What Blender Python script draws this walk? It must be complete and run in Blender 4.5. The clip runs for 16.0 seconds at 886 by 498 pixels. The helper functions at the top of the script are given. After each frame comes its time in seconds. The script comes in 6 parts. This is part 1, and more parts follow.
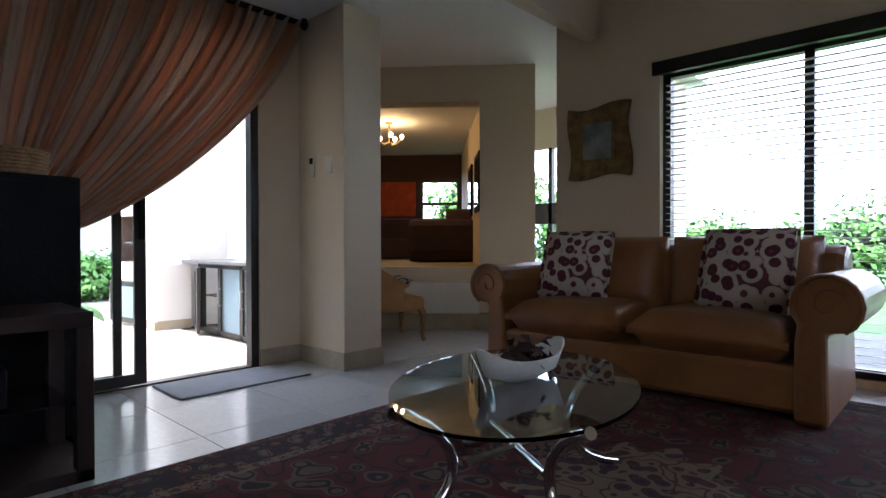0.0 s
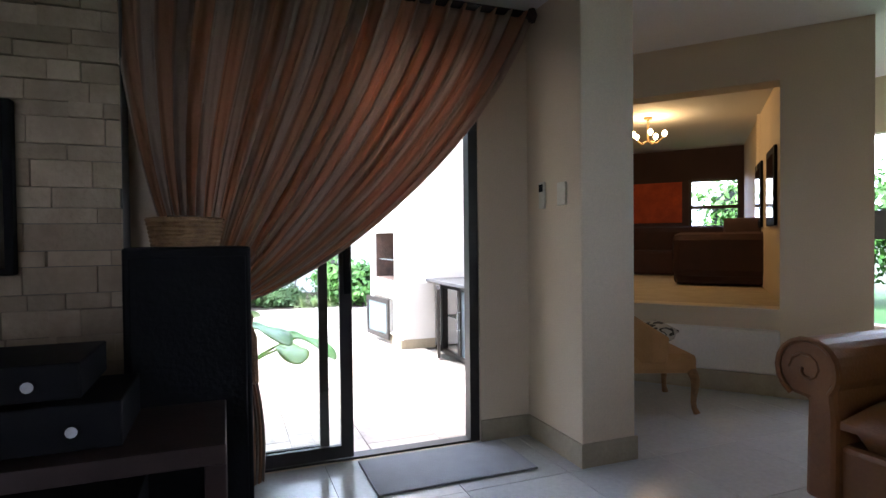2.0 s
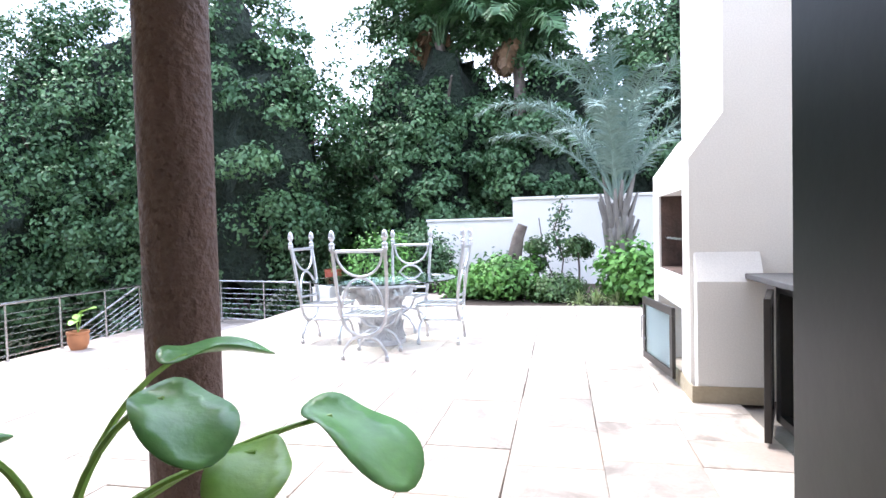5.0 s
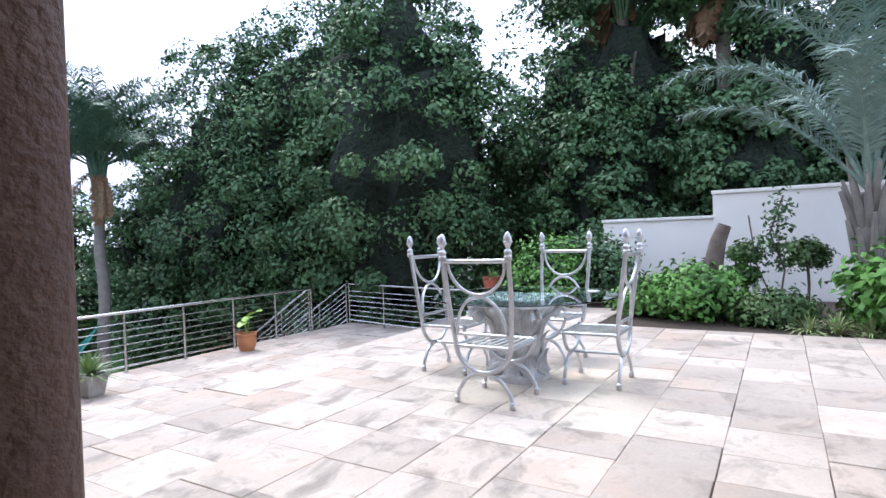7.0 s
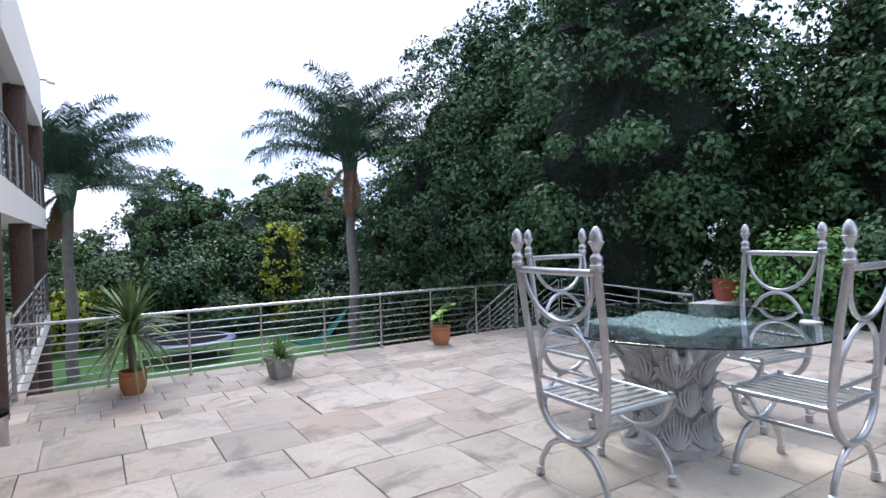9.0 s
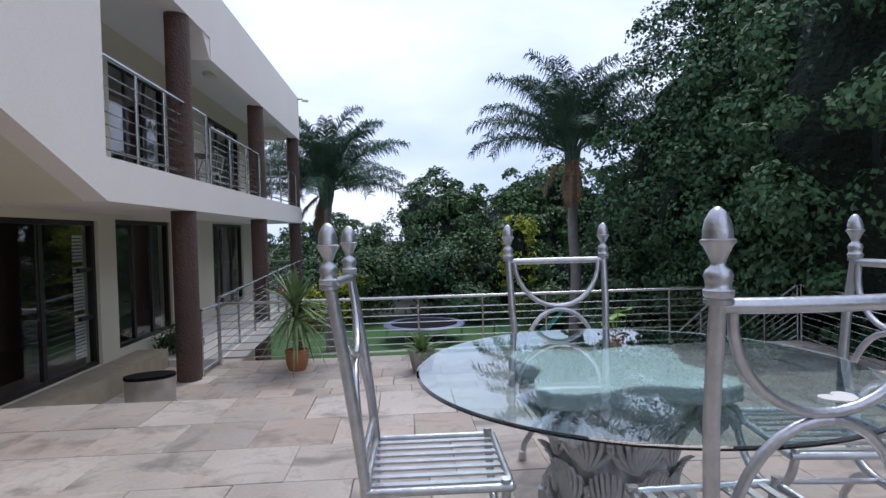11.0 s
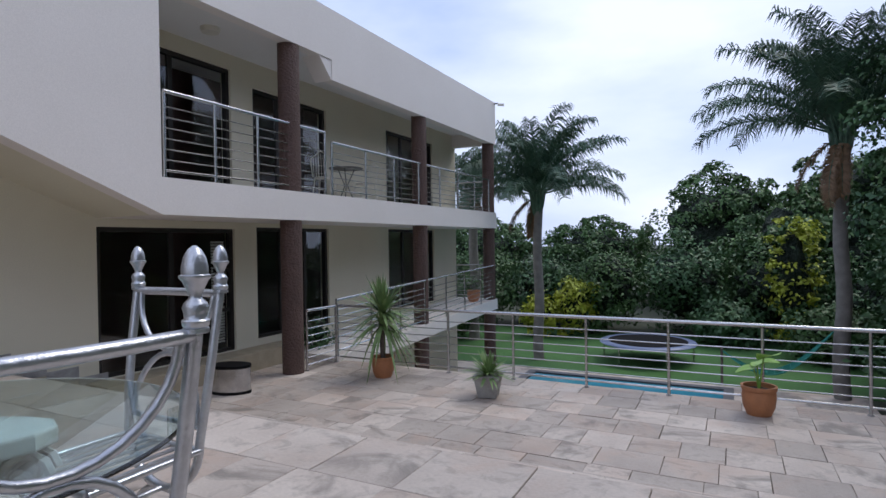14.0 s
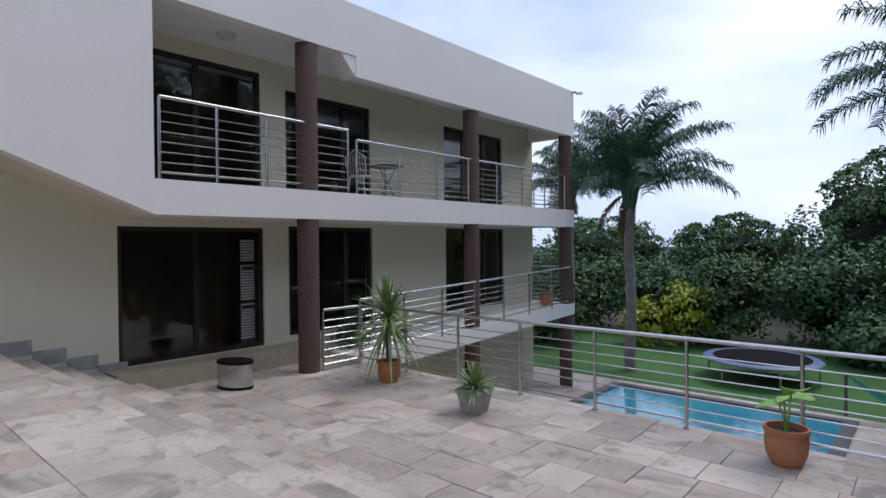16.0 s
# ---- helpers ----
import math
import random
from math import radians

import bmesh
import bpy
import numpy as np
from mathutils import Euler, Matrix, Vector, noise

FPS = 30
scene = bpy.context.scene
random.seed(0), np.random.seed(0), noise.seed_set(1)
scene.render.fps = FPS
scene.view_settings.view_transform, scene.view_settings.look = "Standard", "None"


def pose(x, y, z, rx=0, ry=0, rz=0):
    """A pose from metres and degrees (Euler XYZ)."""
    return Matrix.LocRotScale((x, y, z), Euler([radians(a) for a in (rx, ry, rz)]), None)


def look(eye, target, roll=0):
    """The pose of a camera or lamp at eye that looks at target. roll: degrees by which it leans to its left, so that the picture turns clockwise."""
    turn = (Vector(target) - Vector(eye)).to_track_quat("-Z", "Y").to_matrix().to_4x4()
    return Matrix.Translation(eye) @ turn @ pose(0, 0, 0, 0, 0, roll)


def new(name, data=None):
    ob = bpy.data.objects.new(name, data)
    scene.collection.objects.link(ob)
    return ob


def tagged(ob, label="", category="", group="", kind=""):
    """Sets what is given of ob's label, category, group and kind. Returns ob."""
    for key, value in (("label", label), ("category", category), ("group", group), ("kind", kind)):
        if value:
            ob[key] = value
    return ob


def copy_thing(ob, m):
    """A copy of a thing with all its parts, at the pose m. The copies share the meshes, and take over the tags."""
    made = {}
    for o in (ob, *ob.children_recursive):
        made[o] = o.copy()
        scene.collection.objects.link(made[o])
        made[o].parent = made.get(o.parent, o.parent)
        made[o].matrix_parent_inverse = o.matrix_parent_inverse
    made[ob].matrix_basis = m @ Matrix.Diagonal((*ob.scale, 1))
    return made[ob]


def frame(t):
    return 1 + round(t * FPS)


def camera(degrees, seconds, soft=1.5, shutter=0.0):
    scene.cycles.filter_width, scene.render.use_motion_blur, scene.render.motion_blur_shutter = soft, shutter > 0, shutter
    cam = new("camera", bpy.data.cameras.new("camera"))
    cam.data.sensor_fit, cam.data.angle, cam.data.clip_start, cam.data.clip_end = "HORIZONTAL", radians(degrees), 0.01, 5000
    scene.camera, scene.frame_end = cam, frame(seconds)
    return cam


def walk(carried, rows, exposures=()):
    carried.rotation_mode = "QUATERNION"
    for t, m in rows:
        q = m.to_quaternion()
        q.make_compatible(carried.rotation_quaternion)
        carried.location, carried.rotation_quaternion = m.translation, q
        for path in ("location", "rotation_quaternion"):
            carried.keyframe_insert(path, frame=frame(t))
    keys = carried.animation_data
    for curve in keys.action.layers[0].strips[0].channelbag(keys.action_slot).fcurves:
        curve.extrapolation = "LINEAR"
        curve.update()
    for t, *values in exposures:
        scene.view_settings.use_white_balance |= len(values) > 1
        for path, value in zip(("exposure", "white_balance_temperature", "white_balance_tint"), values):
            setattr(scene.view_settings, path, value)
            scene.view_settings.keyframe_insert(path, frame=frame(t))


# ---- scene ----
cam = camera(76.4, 16.0)
PATH = [
    (0, (0.379, 0.036, 0.923), (-0.896, 1.390, 0.904), -0.1),
    (0.5, (0.192, 0.186, 0.975), (-1.196, 1.423, 0.954), -0.2),
    (1, (0.033, 0.368, 1.063), (-1.479, 1.451, 1.038), -0.4),
    (1.5, (-0.122, 0.558, 1.162), (-1.756, 1.445, 1.132), -0.6),
    (2, (-0.351, 0.711, 1.259), (-2.086, 1.378, 1.223), -0.6),
    (2.5, (-0.689, 0.923, 1.268), (-2.479, 1.425, 1.222), -0.5),
    (3, (-1.166, 1.155, 1.242), (-2.995, 1.491, 1.196), -0.3),
    (3.2, (-1.358, 1.246, 1.216), (-3.201, 1.493, 1.160), -0.4),
    (5.3, (-3.594, 2.049, 1.056), (-5.395, 1.584, 1.004), -1.5),
    (5.5, (-3.740, 2.055, 1.055), (-5.525, 1.534, 1.007), -1.5),
    (6, (-4.176, 2.013, 1.074), (-5.905, 1.329, 1.027), -1.7),
    (6.5, (-4.565, 1.985, 1.084), (-6.233, 1.161, 1.044), -1.8),
    (7, (-4.968, 2.009, 1.057), (-6.562, 1.051, 1.024), -1.8),
    (7.5, (-5.414, 2.004, 1.015), (-6.899, 0.885, 0.988), -1.8),
    (8, (-5.848, 2.040, 1.034), (-7.190, 0.752, 1.009), -1.8),
    (8.5, (-6.322, 2.051, 1.092), (-7.481, 0.596, 1.049), -1.6),
    (9, (-6.861, 2.084, 1.074), (-7.850, 0.510, 1.028), -1.5),
    (9.5, (-7.415, 2.092, 1.037), (-8.200, 0.405, 0.989), -1.3),
    (10, (-7.965, 2.104, 1.037), (-8.548, 0.339, 0.987), -1.2),
    (10.2, (-8.204, 2.113, 1.040), (-8.698, 0.321, 0.990), -1.3),
    (12.3, (-10.635, 1.826, 1.056), (-10.233, 0.010, 1.012), -1.2),
    (12.5, (-10.891, 1.689, 1.037), (-10.423, -0.111, 0.994), -1.2),
    (13, (-11.458, 1.355, 1.014), (-10.812, -0.389, 0.980), -1.1),
    (13.5, (-11.939, 0.960, 1.047), (-11.180, -0.738, 1.021), -1.0),
    (14, (-12.403, 0.577, 1.098), (-11.556, -1.079, 1.075), -0.8),
    (14.5, (-12.785, 0.162, 1.091), (-11.845, -1.444, 1.068), -0.8),
    (15, (-13.173, -0.250, 1.094), (-12.126, -1.787, 1.071), -0.7),
    (15.5, (-13.520, -0.672, 1.095), (-12.372, -2.135, 1.072), -0.6),
    (16, (-13.819, -1.102, 1.086), (-12.588, -2.495, 1.065), -0.5),
]
walk(cam, [(t, look(eye, target, roll)) for t, eye, target, roll in PATH],
     exposures=[(0.0, 3.75), (1.5, 3.8), (3.2, 4.1), (4.4, 3.2), (5.3, 2.5), (6.5, 1.95), (7.5, 1.7), (8.0, 1.55), (9.0, 1.15), (10.2, 0.8), (12.3, 0.43), (14.5, 0.47), (16.0, 0.53)])

# ---- levels ----
U, L, LAWN = -0.29, -1.09, -3.1      # upper patio, lower patio, lawn; the indoor floor is 0
rnd = random.Random(7)

# ---- world and sun: bright overcast ----
world = bpy.data.worlds.new("sky")
scene.world = world
world.use_nodes = True
wn, wl = world.node_tree.nodes, world.node_tree.links
wbg = wn["Background"]
sky = wn.new("ShaderNodeTexSky")
sky.sky_type, sky.sun_disc = "NISHITA", False
sky.sun_elevation, sky.sun_rotation = radians(59), radians(209)
wco = wn.new("ShaderNodeTexCoord")
wmap = wn.new("ShaderNodeMapping")
wmap.inputs["Scale"].default_value = (1.0, 1.0, 2.6)
wno = wn.new("ShaderNodeTexNoise")
wno.inputs["Scale"].default_value, wno.inputs["Detail"].default_value, wno.inputs["Roughness"].default_value = 1.7, 6.0, 0.5
wra = wn.new("ShaderNodeValToRGB")
wra.color_ramp.elements[0].position, wra.color_ramp.elements[0].color = 0.36, (4.8, 6.0, 9.2, 1)
wra.color_ramp.elements[1].position, wra.color_ramp.elements[1].color = 0.66, (8.9, 9.6, 12.0, 1)
wmi = wn.new("ShaderNodeMixRGB")
wmi.inputs["Fac"].default_value = 0.9
wl.new(wco.outputs["Generated"], wmap.inputs["Vector"])
wl.new(wmap.outputs["Vector"], wno.inputs["Vector"])
wl.new(wno.outputs["Fac"], wra.inputs["Fac"])
wl.new(sky.outputs["Color"], wmi.inputs["Color1"])
wl.new(wra.outputs["Color"], wmi.inputs["Color2"])
wl.new(wmi.outputs["Color"], wbg.inputs["Color"])
wbg.inputs["Strength"].default_value = 0.085
sun = new("sun", bpy.data.lights.new("sun", "SUN"))
sun.data.energy, sun.data.angle, sun.data.color = 0.9, radians(25), (1.0, 0.96, 0.9)
sun.matrix_world = look((0, 0, 0), (0.25, 0.45, -0.85))


# ---- materials ----
def material(name, c1, c2=None, rough=0.6, metal=0.0, scale=6.0, fine=60.0, bump=0.15, vary=0.0, spec=0.5, amount=0.5, dist=0.01):
    m = bpy.data.materials.new(name)
    m.use_nodes = True
    n, l = m.node_tree.nodes, m.node_tree.links
    p = n["Principled BSDF"]
    p.inputs["Roughness"].default_value, p.inputs["Metallic"].default_value = rough, metal
    p.inputs["Specular IOR Level"].default_value = spec
    c2 = c2 or tuple(v * 0.8 for v in c1)
    co = n.new("ShaderNodeTexCoord")
    a = n.new("ShaderNodeTexNoise")
    a.inputs["Scale"].default_value, a.inputs["Detail"].default_value = scale, 5.0
    b = n.new("ShaderNodeTexNoise")
    b.inputs["Scale"].default_value, b.inputs["Detail"].default_value = fine, 3.0
    l.new(co.outputs["Object"], a.inputs["Vector"])
    l.new(co.outputs["Object"], b.inputs["Vector"])
    r = n.new("ShaderNodeValToRGB")
    r.color_ramp.elements[0].position, r.color_ramp.elements[1].position = 0.5 - amount * 0.5, 0.5 + amount * 0.5
    r.color_ramp.elements[0].color, r.color_ramp.elements[1].color = (*c2, 1), (*c1, 1)
    l.new(a.outputs["Fac"], r.inputs["Fac"])
    grain = n.new("ShaderNodeMapRange")
    grain.inputs["To Min"].default_value, grain.inputs["To Max"].default_value = 0.86, 1.12
    l.new(b.outputs["Fac"], grain.inputs["Value"])
    hsv = n.new("ShaderNodeHueSaturation")
    l.new(r.outputs["Color"], hsv.inputs["Color"])
    if vary:
        inf = n.new("ShaderNodeObjectInfo")
        rg = n.new("ShaderNodeMapRange")
        rg.inputs["To Min"].default_value, rg.inputs["To Max"].default_value = 1 - vary, 1 + vary
        l.new(inf.outputs["Random"], rg.inputs["Value"])
        mu = n.new("ShaderNodeMath")
        mu.operation = "MULTIPLY"
        l.new(rg.outputs["Result"], mu.inputs[0])
        l.new(grain.outputs["Result"], mu.inputs[1])
        l.new(mu.outputs["Value"], hsv.inputs["Value"])
        off = n.new("ShaderNodeVectorMath")
        off.operation = "SCALE"
        off.inputs[0].default_value = (37.0, 17.0, 11.0)
        l.new(inf.outputs["Random"], off.inputs["Scale"])
        add = n.new("ShaderNodeVectorMath")
        l.new(co.outputs["Object"], add.inputs[0])
        l.new(off.outputs["Vector"], add.inputs[1])
        l.new(add.outputs["Vector"], a.inputs["Vector"])
        l.new(add.outputs["Vector"], b.inputs["Vector"])
    else:
        l.new(grain.outputs["Result"], hsv.inputs["Value"])
    l.new(hsv.outputs["Color"], p.inputs["Base Color"])
    if bump:
        bu = n.new("ShaderNodeBump")
        bu.inputs["Strength"].default_value, bu.inputs["Distance"].default_value = bump, dist
        l.new(b.outputs["Fac"], bu.inputs["Height"])
        l.new(bu.outputs["Normal"], p.inputs["Normal"])
    return m


def glass(name, tint=(1, 1, 1), rough=0.0, ior=1.45):
    m = bpy.data.materials.new(name)
    m.use_nodes = True
    p = m.node_tree.nodes["Principled BSDF"]
    p.inputs["Base Color"].default_value = (*tint, 1)
    p.inputs["Roughness"].default_value, p.inputs["IOR"].default_value = rough, ior
    p.inputs["Transmission Weight"].default_value = 1.0
    return m


def glow(name, colour, strength):
    m = bpy.data.materials.new(name)
    m.use_nodes = True
    p = m.node_tree.nodes["Principled BSDF"]
    p.inputs["Base Color"].default_value = (*colour, 1)
    p.inputs["Emission Color"].default_value, p.inputs["Emission Strength"].default_value = (*colour, 1), strength
    return m


def leafy(name, c1, c2, trans=0.25):
    """Leaves: colour varies over the crown and from leaf to leaf."""
    m = material(name, c1, c2, rough=0.5, scale=1.1, fine=9.0, bump=0.0, amount=0.45, spec=0.32)
    n = m.node_tree.nodes
    for x in n:
        if x.type == "MAP_RANGE":
            x.inputs["To Min"].default_value, x.inputs["To Max"].default_value = 0.45, 1.6
    return m


M_WHITE = material("white_plaster", (0.80, 0.78, 0.74), (0.74, 0.72, 0.68), rough=0.85, scale=1.2, fine=90, bump=0.12)
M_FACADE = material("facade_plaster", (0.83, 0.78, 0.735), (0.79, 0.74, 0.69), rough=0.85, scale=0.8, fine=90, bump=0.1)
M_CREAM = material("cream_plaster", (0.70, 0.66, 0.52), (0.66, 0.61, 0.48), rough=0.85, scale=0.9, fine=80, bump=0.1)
M_ROOM = material("room_paint", (0.66, 0.55, 0.41), (0.62, 0.52, 0.385), rough=0.7, scale=1.1, fine=120, bump=0.05)
M_CEIL = material("ceiling_paint", (0.76, 0.75, 0.73), (0.73, 0.72, 0.70), rough=0.8, scale=1.0, fine=120, bump=0.03)
M_BROWN = material("brown_textured_plaster", (0.115, 0.066, 0.052), (0.085, 0.05, 0.04), rough=0.7, scale=5, fine=27, bump=1.0, dist=0.035)
M_FRAME = material("dark_bronze_aluminium", (0.035, 0.03, 0.028), (0.025, 0.022, 0.02), rough=0.4, metal=0.3, scale=4, bump=0.02)
M_TILE = material("porcelain_floor_tile", (0.55, 0.56, 0.56), (0.5, 0.51, 0.51), rough=0.16, scale=2, fine=40, bump=0.01, vary=0.05)
M_GROUT = material("grout", (0.12, 0.115, 0.11), rough=0.9, scale=8)
M_STONE = material("sandstone_paving", (0.54, 0.475, 0.415), (0.40, 0.34, 0.295), rough=0.62, scale=1.5, fine=45, bump=0.25, vary=0.2, amount=0.4)


def stain(m, colour, scale, lo, hi, stretch, strength):
    """Weathering blotches with ragged edges, over the base colour of a stone."""
    n, l = m.node_tree.nodes, m.node_tree.links
    p = n["Principled BSDF"]
    src = p.inputs["Base Color"].links[0].from_socket
    add = [x for x in n if x.type == "VECT_MATH" and x.operation == "ADD"][0]
    mp = n.new("ShaderNodeMapping")
    mp.inputs["Scale"].default_value = stretch
    no = n.new("ShaderNodeTexNoise")
    no.inputs["Scale"].default_value, no.inputs["Detail"].default_value, no.inputs["Roughness"].default_value, no.inputs["Distortion"].default_value = scale, 9.0, 0.62, 0.7
    ra = n.new("ShaderNodeMapRange")
    ra.inputs["From Min"].default_value, ra.inputs["From Max"].default_value, ra.inputs["To Max"].default_value = lo, hi, strength
    mx = n.new("ShaderNodeMixRGB")
    mx.inputs["Color2"].default_value = (*colour, 1)
    l.new(add.outputs["Vector"], mp.inputs["Vector"])
    l.new(mp.outputs["Vector"], no.inputs["Vector"])
    l.new(no.outputs["Fac"], ra.inputs["Value"])
    l.new(ra.outputs["Result"], mx.inputs["Fac"])
    l.new(src, mx.inputs["Color1"])
    l.new(mx.outputs["Color"], p.inputs["Base Color"])


stain(M_STONE, (0.48, 0.34, 0.26), 0.9, 0.5, 0.68, (1, 1, 1), 0.6)
stain(M_STONE, (0.17, 0.15, 0.13), 1.7, 0.53, 0.66, (1, 1.25, 1), 0.72)
stain(M_STONE, (0.24, 0.21, 0.18), 6.0, 0.54, 0.66, (1, 1, 1), 0.45)
M_JOINT = material("mortar", (0.26, 0.23, 0.2), rough=0.95, scale=9)
M_STEEL = material("brushed_steel", (0.62, 0.62, 0.63), (0.5, 0.5, 0.51), rough=0.26, metal=1.0, scale=12, bump=0.03)
M_SILVER = material("silver_painted_iron", (0.62, 0.63, 0.66), (0.44, 0.45, 0.48), rough=0.32, metal=0.85, scale=14, fine=70, bump=0.2)
M_CONCRETE = material("weathered_concrete", (0.42, 0.41, 0.39), (0.25, 0.24, 0.23), rough=0.8, scale=7, fine=50, bump=0.5)
M_CARVED = material("silvered_cast_stone", (0.64, 0.64, 0.66), (0.36, 0.36, 0.38), rough=0.6, scale=9, fine=50, bump=0.4)
M_TERRA = material("terracotta", (0.48, 0.20, 0.085), (0.36, 0.15, 0.07), rough=0.6, scale=7, fine=60, bump=0.15)
M_SOIL = material("soil", (0.05, 0.035, 0.025), rough=0.95, scale=20, bump=0.6)
M_GRASS = material("lawn", (0.06, 0.17, 0.035), (0.04, 0.12, 0.03), rough=0.9, scale=0.7, fine=70, bump=0.8)
M_EARTH = material("garden_earth", (0.05, 0.06, 0.03), (0.03, 0.035, 0.02), rough=0.95, scale=0.5, fine=12, bump=0.8)
M_BARK = material("bark", (0.17, 0.14, 0.12), (0.09, 0.07, 0.06), rough=0.9, scale=8, fine=30, bump=0.8)
M_PALMBARK = material("palm_bark", (0.26, 0.24, 0.22), (0.17, 0.155, 0.14), rough=0.9, scale=5, fine=30, bump=0.7)
M_LEAF = leafy("dark_leaf", (0.095, 0.185, 0.075), (0.03, 0.08, 0.036))
M_LEAF2 = leafy("mid_leaf", (0.09, 0.175, 0.052), (0.034, 0.075, 0.028))
M_LIME = leafy("lime_leaf", (0.56, 0.58, 0.07), (0.30, 0.36, 0.05))
M_SHRUB = leafy("shrub_leaf", (0.13, 0.32, 0.06), (0.05, 0.13, 0.035))
# near-black filler colour that stands in for the shade between leaves
M_GAPSHADE = material("crown_gap_shade", (0.012, 0.026, 0.012), (0.006, 0.013, 0.007), rough=0.9, scale=2, fine=8, bump=1.0, dist=0.2)
M_PALM = leafy("palm_leaflet", (0.10, 0.17, 0.11), (0.045, 0.095, 0.062))
M_BLUE = leafy("blue_palm_leaflet", (0.23, 0.31, 0.27), (0.11, 0.18, 0.15))
M_DEAD = leafy("dry_frond", (0.30, 0.19, 0.11), (0.15, 0.09, 0.05))
M_YUCCA = leafy("yucca_blade", (0.26, 0.36, 0.14), (0.12, 0.20, 0.08))
M_PALE = leafy("pale_blade", (0.42, 0.48, 0.25), (0.22, 0.30, 0.13))
M_BIG = material("elephant_ear_leaf", (0.14, 0.36, 0.09), (0.08, 0.24, 0.07), rough=0.35, scale=6, fine=30, bump=0.2)
M_BIG2 = material("young_leaf", (0.26, 0.46, 0.08), (0.17, 0.34, 0.06), rough=0.4, scale=6, fine=30, bump=0.2)
M_GLASS = glass("clear_glass", (0.97, 1.0, 0.99))
M_TABLEGLASS = glass("green_tinted_glass", (0.68, 0.86, 0.89), ior=1.38)
M_FROST = glass("frosted_glass", (0.62, 0.80, 0.88), rough=0.55)
M_DARKGLASS = material("tinted_door_glass", (0.012, 0.011, 0.011), (0.008, 0.008, 0.008), rough=0.05, scale=2, bump=0.0, spec=0.6)
M_BLACK = material("black_lacquer", (0.008, 0.008, 0.009), rough=0.6, scale=4, bump=0.03, spec=0.08)
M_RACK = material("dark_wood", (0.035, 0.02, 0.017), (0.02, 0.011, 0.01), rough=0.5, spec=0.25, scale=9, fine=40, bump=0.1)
M_LEATHER = material("tan_leather", (0.30, 0.125, 0.042), (0.20, 0.078, 0.027), rough=0.36, scale=4, fine=70, bump=0.2)
M_CHROME = material("chrome", (0.8, 0.8, 0.82), rough=0.07, metal=1.0, scale=4, bump=0.0)
M_WATER = material("pool_water", (0.07, 0.34, 0.46), (0.05, 0.28, 0.40), rough=0.04, scale=2, fine=6, bump=0.25, spec=0.6)
M_MAT = material("grey_rubber_mat", (0.30, 0.31, 0.33), (0.26, 0.27, 0.29), rough=0.9, scale=9, fine=150, bump=0.4)
M_BLUEPAD = material("blue_vinyl", (0.16, 0.21, 0.36), (0.12, 0.16, 0.29), rough=0.4, scale=5, bump=0.1)
M_NET = material("black_mesh", (0.009, 0.009, 0.010), rough=0.8, scale=30, bump=0.2, spec=0.08)
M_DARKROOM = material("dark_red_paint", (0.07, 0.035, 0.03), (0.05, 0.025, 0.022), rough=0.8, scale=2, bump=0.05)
M_SOFADARK = material("oxblood_fabric", (0.045, 0.014, 0.012), (0.025, 0.009, 0.008), rough=0.8, scale=6, fine=90, bump=0.3)
M_CANVAS = material("red_canvas", (0.62, 0.10, 0.03), (0.35, 0.05, 0.02), rough=0.8, scale=5, fine=30, bump=0.2)
M_GILT = material("antique_gilt", (0.30, 0.19, 0.08), (0.11, 0.065, 0.03), rough=0.45, metal=0.4, scale=16, fine=60, bump=0.6)
M_WICKER = material("wicker", (0.30, 0.17, 0.075), (0.16, 0.085, 0.04), rough=0.75, scale=30, fine=90, bump=0.8)
M_BULB = glow("warm_bulb", (1.0, 0.72, 0.40), 3.0)
M_PLASTIC = material("ivory_plastic", (0.68, 0.65, 0.56), rough=0.4, scale=5, bump=0.02)
M_SKIRT = material("stone_skirting", (0.42, 0.36, 0.26), (0.33, 0.28, 0.20), rough=0.7, scale=6, fine=50, bump=0.3)
M_CLAD = material("split_stone", (0.44, 0.34, 0.24), (0.30, 0.22, 0.15), rough=0.85, scale=6, fine=40, bump=0.5, vary=0.2)
M_BRICK = material("sooty_brick", (0.16, 0.10, 0.08), (0.05, 0.04, 0.035), rough=0.9, scale=5, fine=40, bump=0.6)
M_SLATE = material("dark_slate", (0.10, 0.10, 0.105), (0.07, 0.07, 0.075), rough=0.5, scale=6, fine=60, bump=0.2)


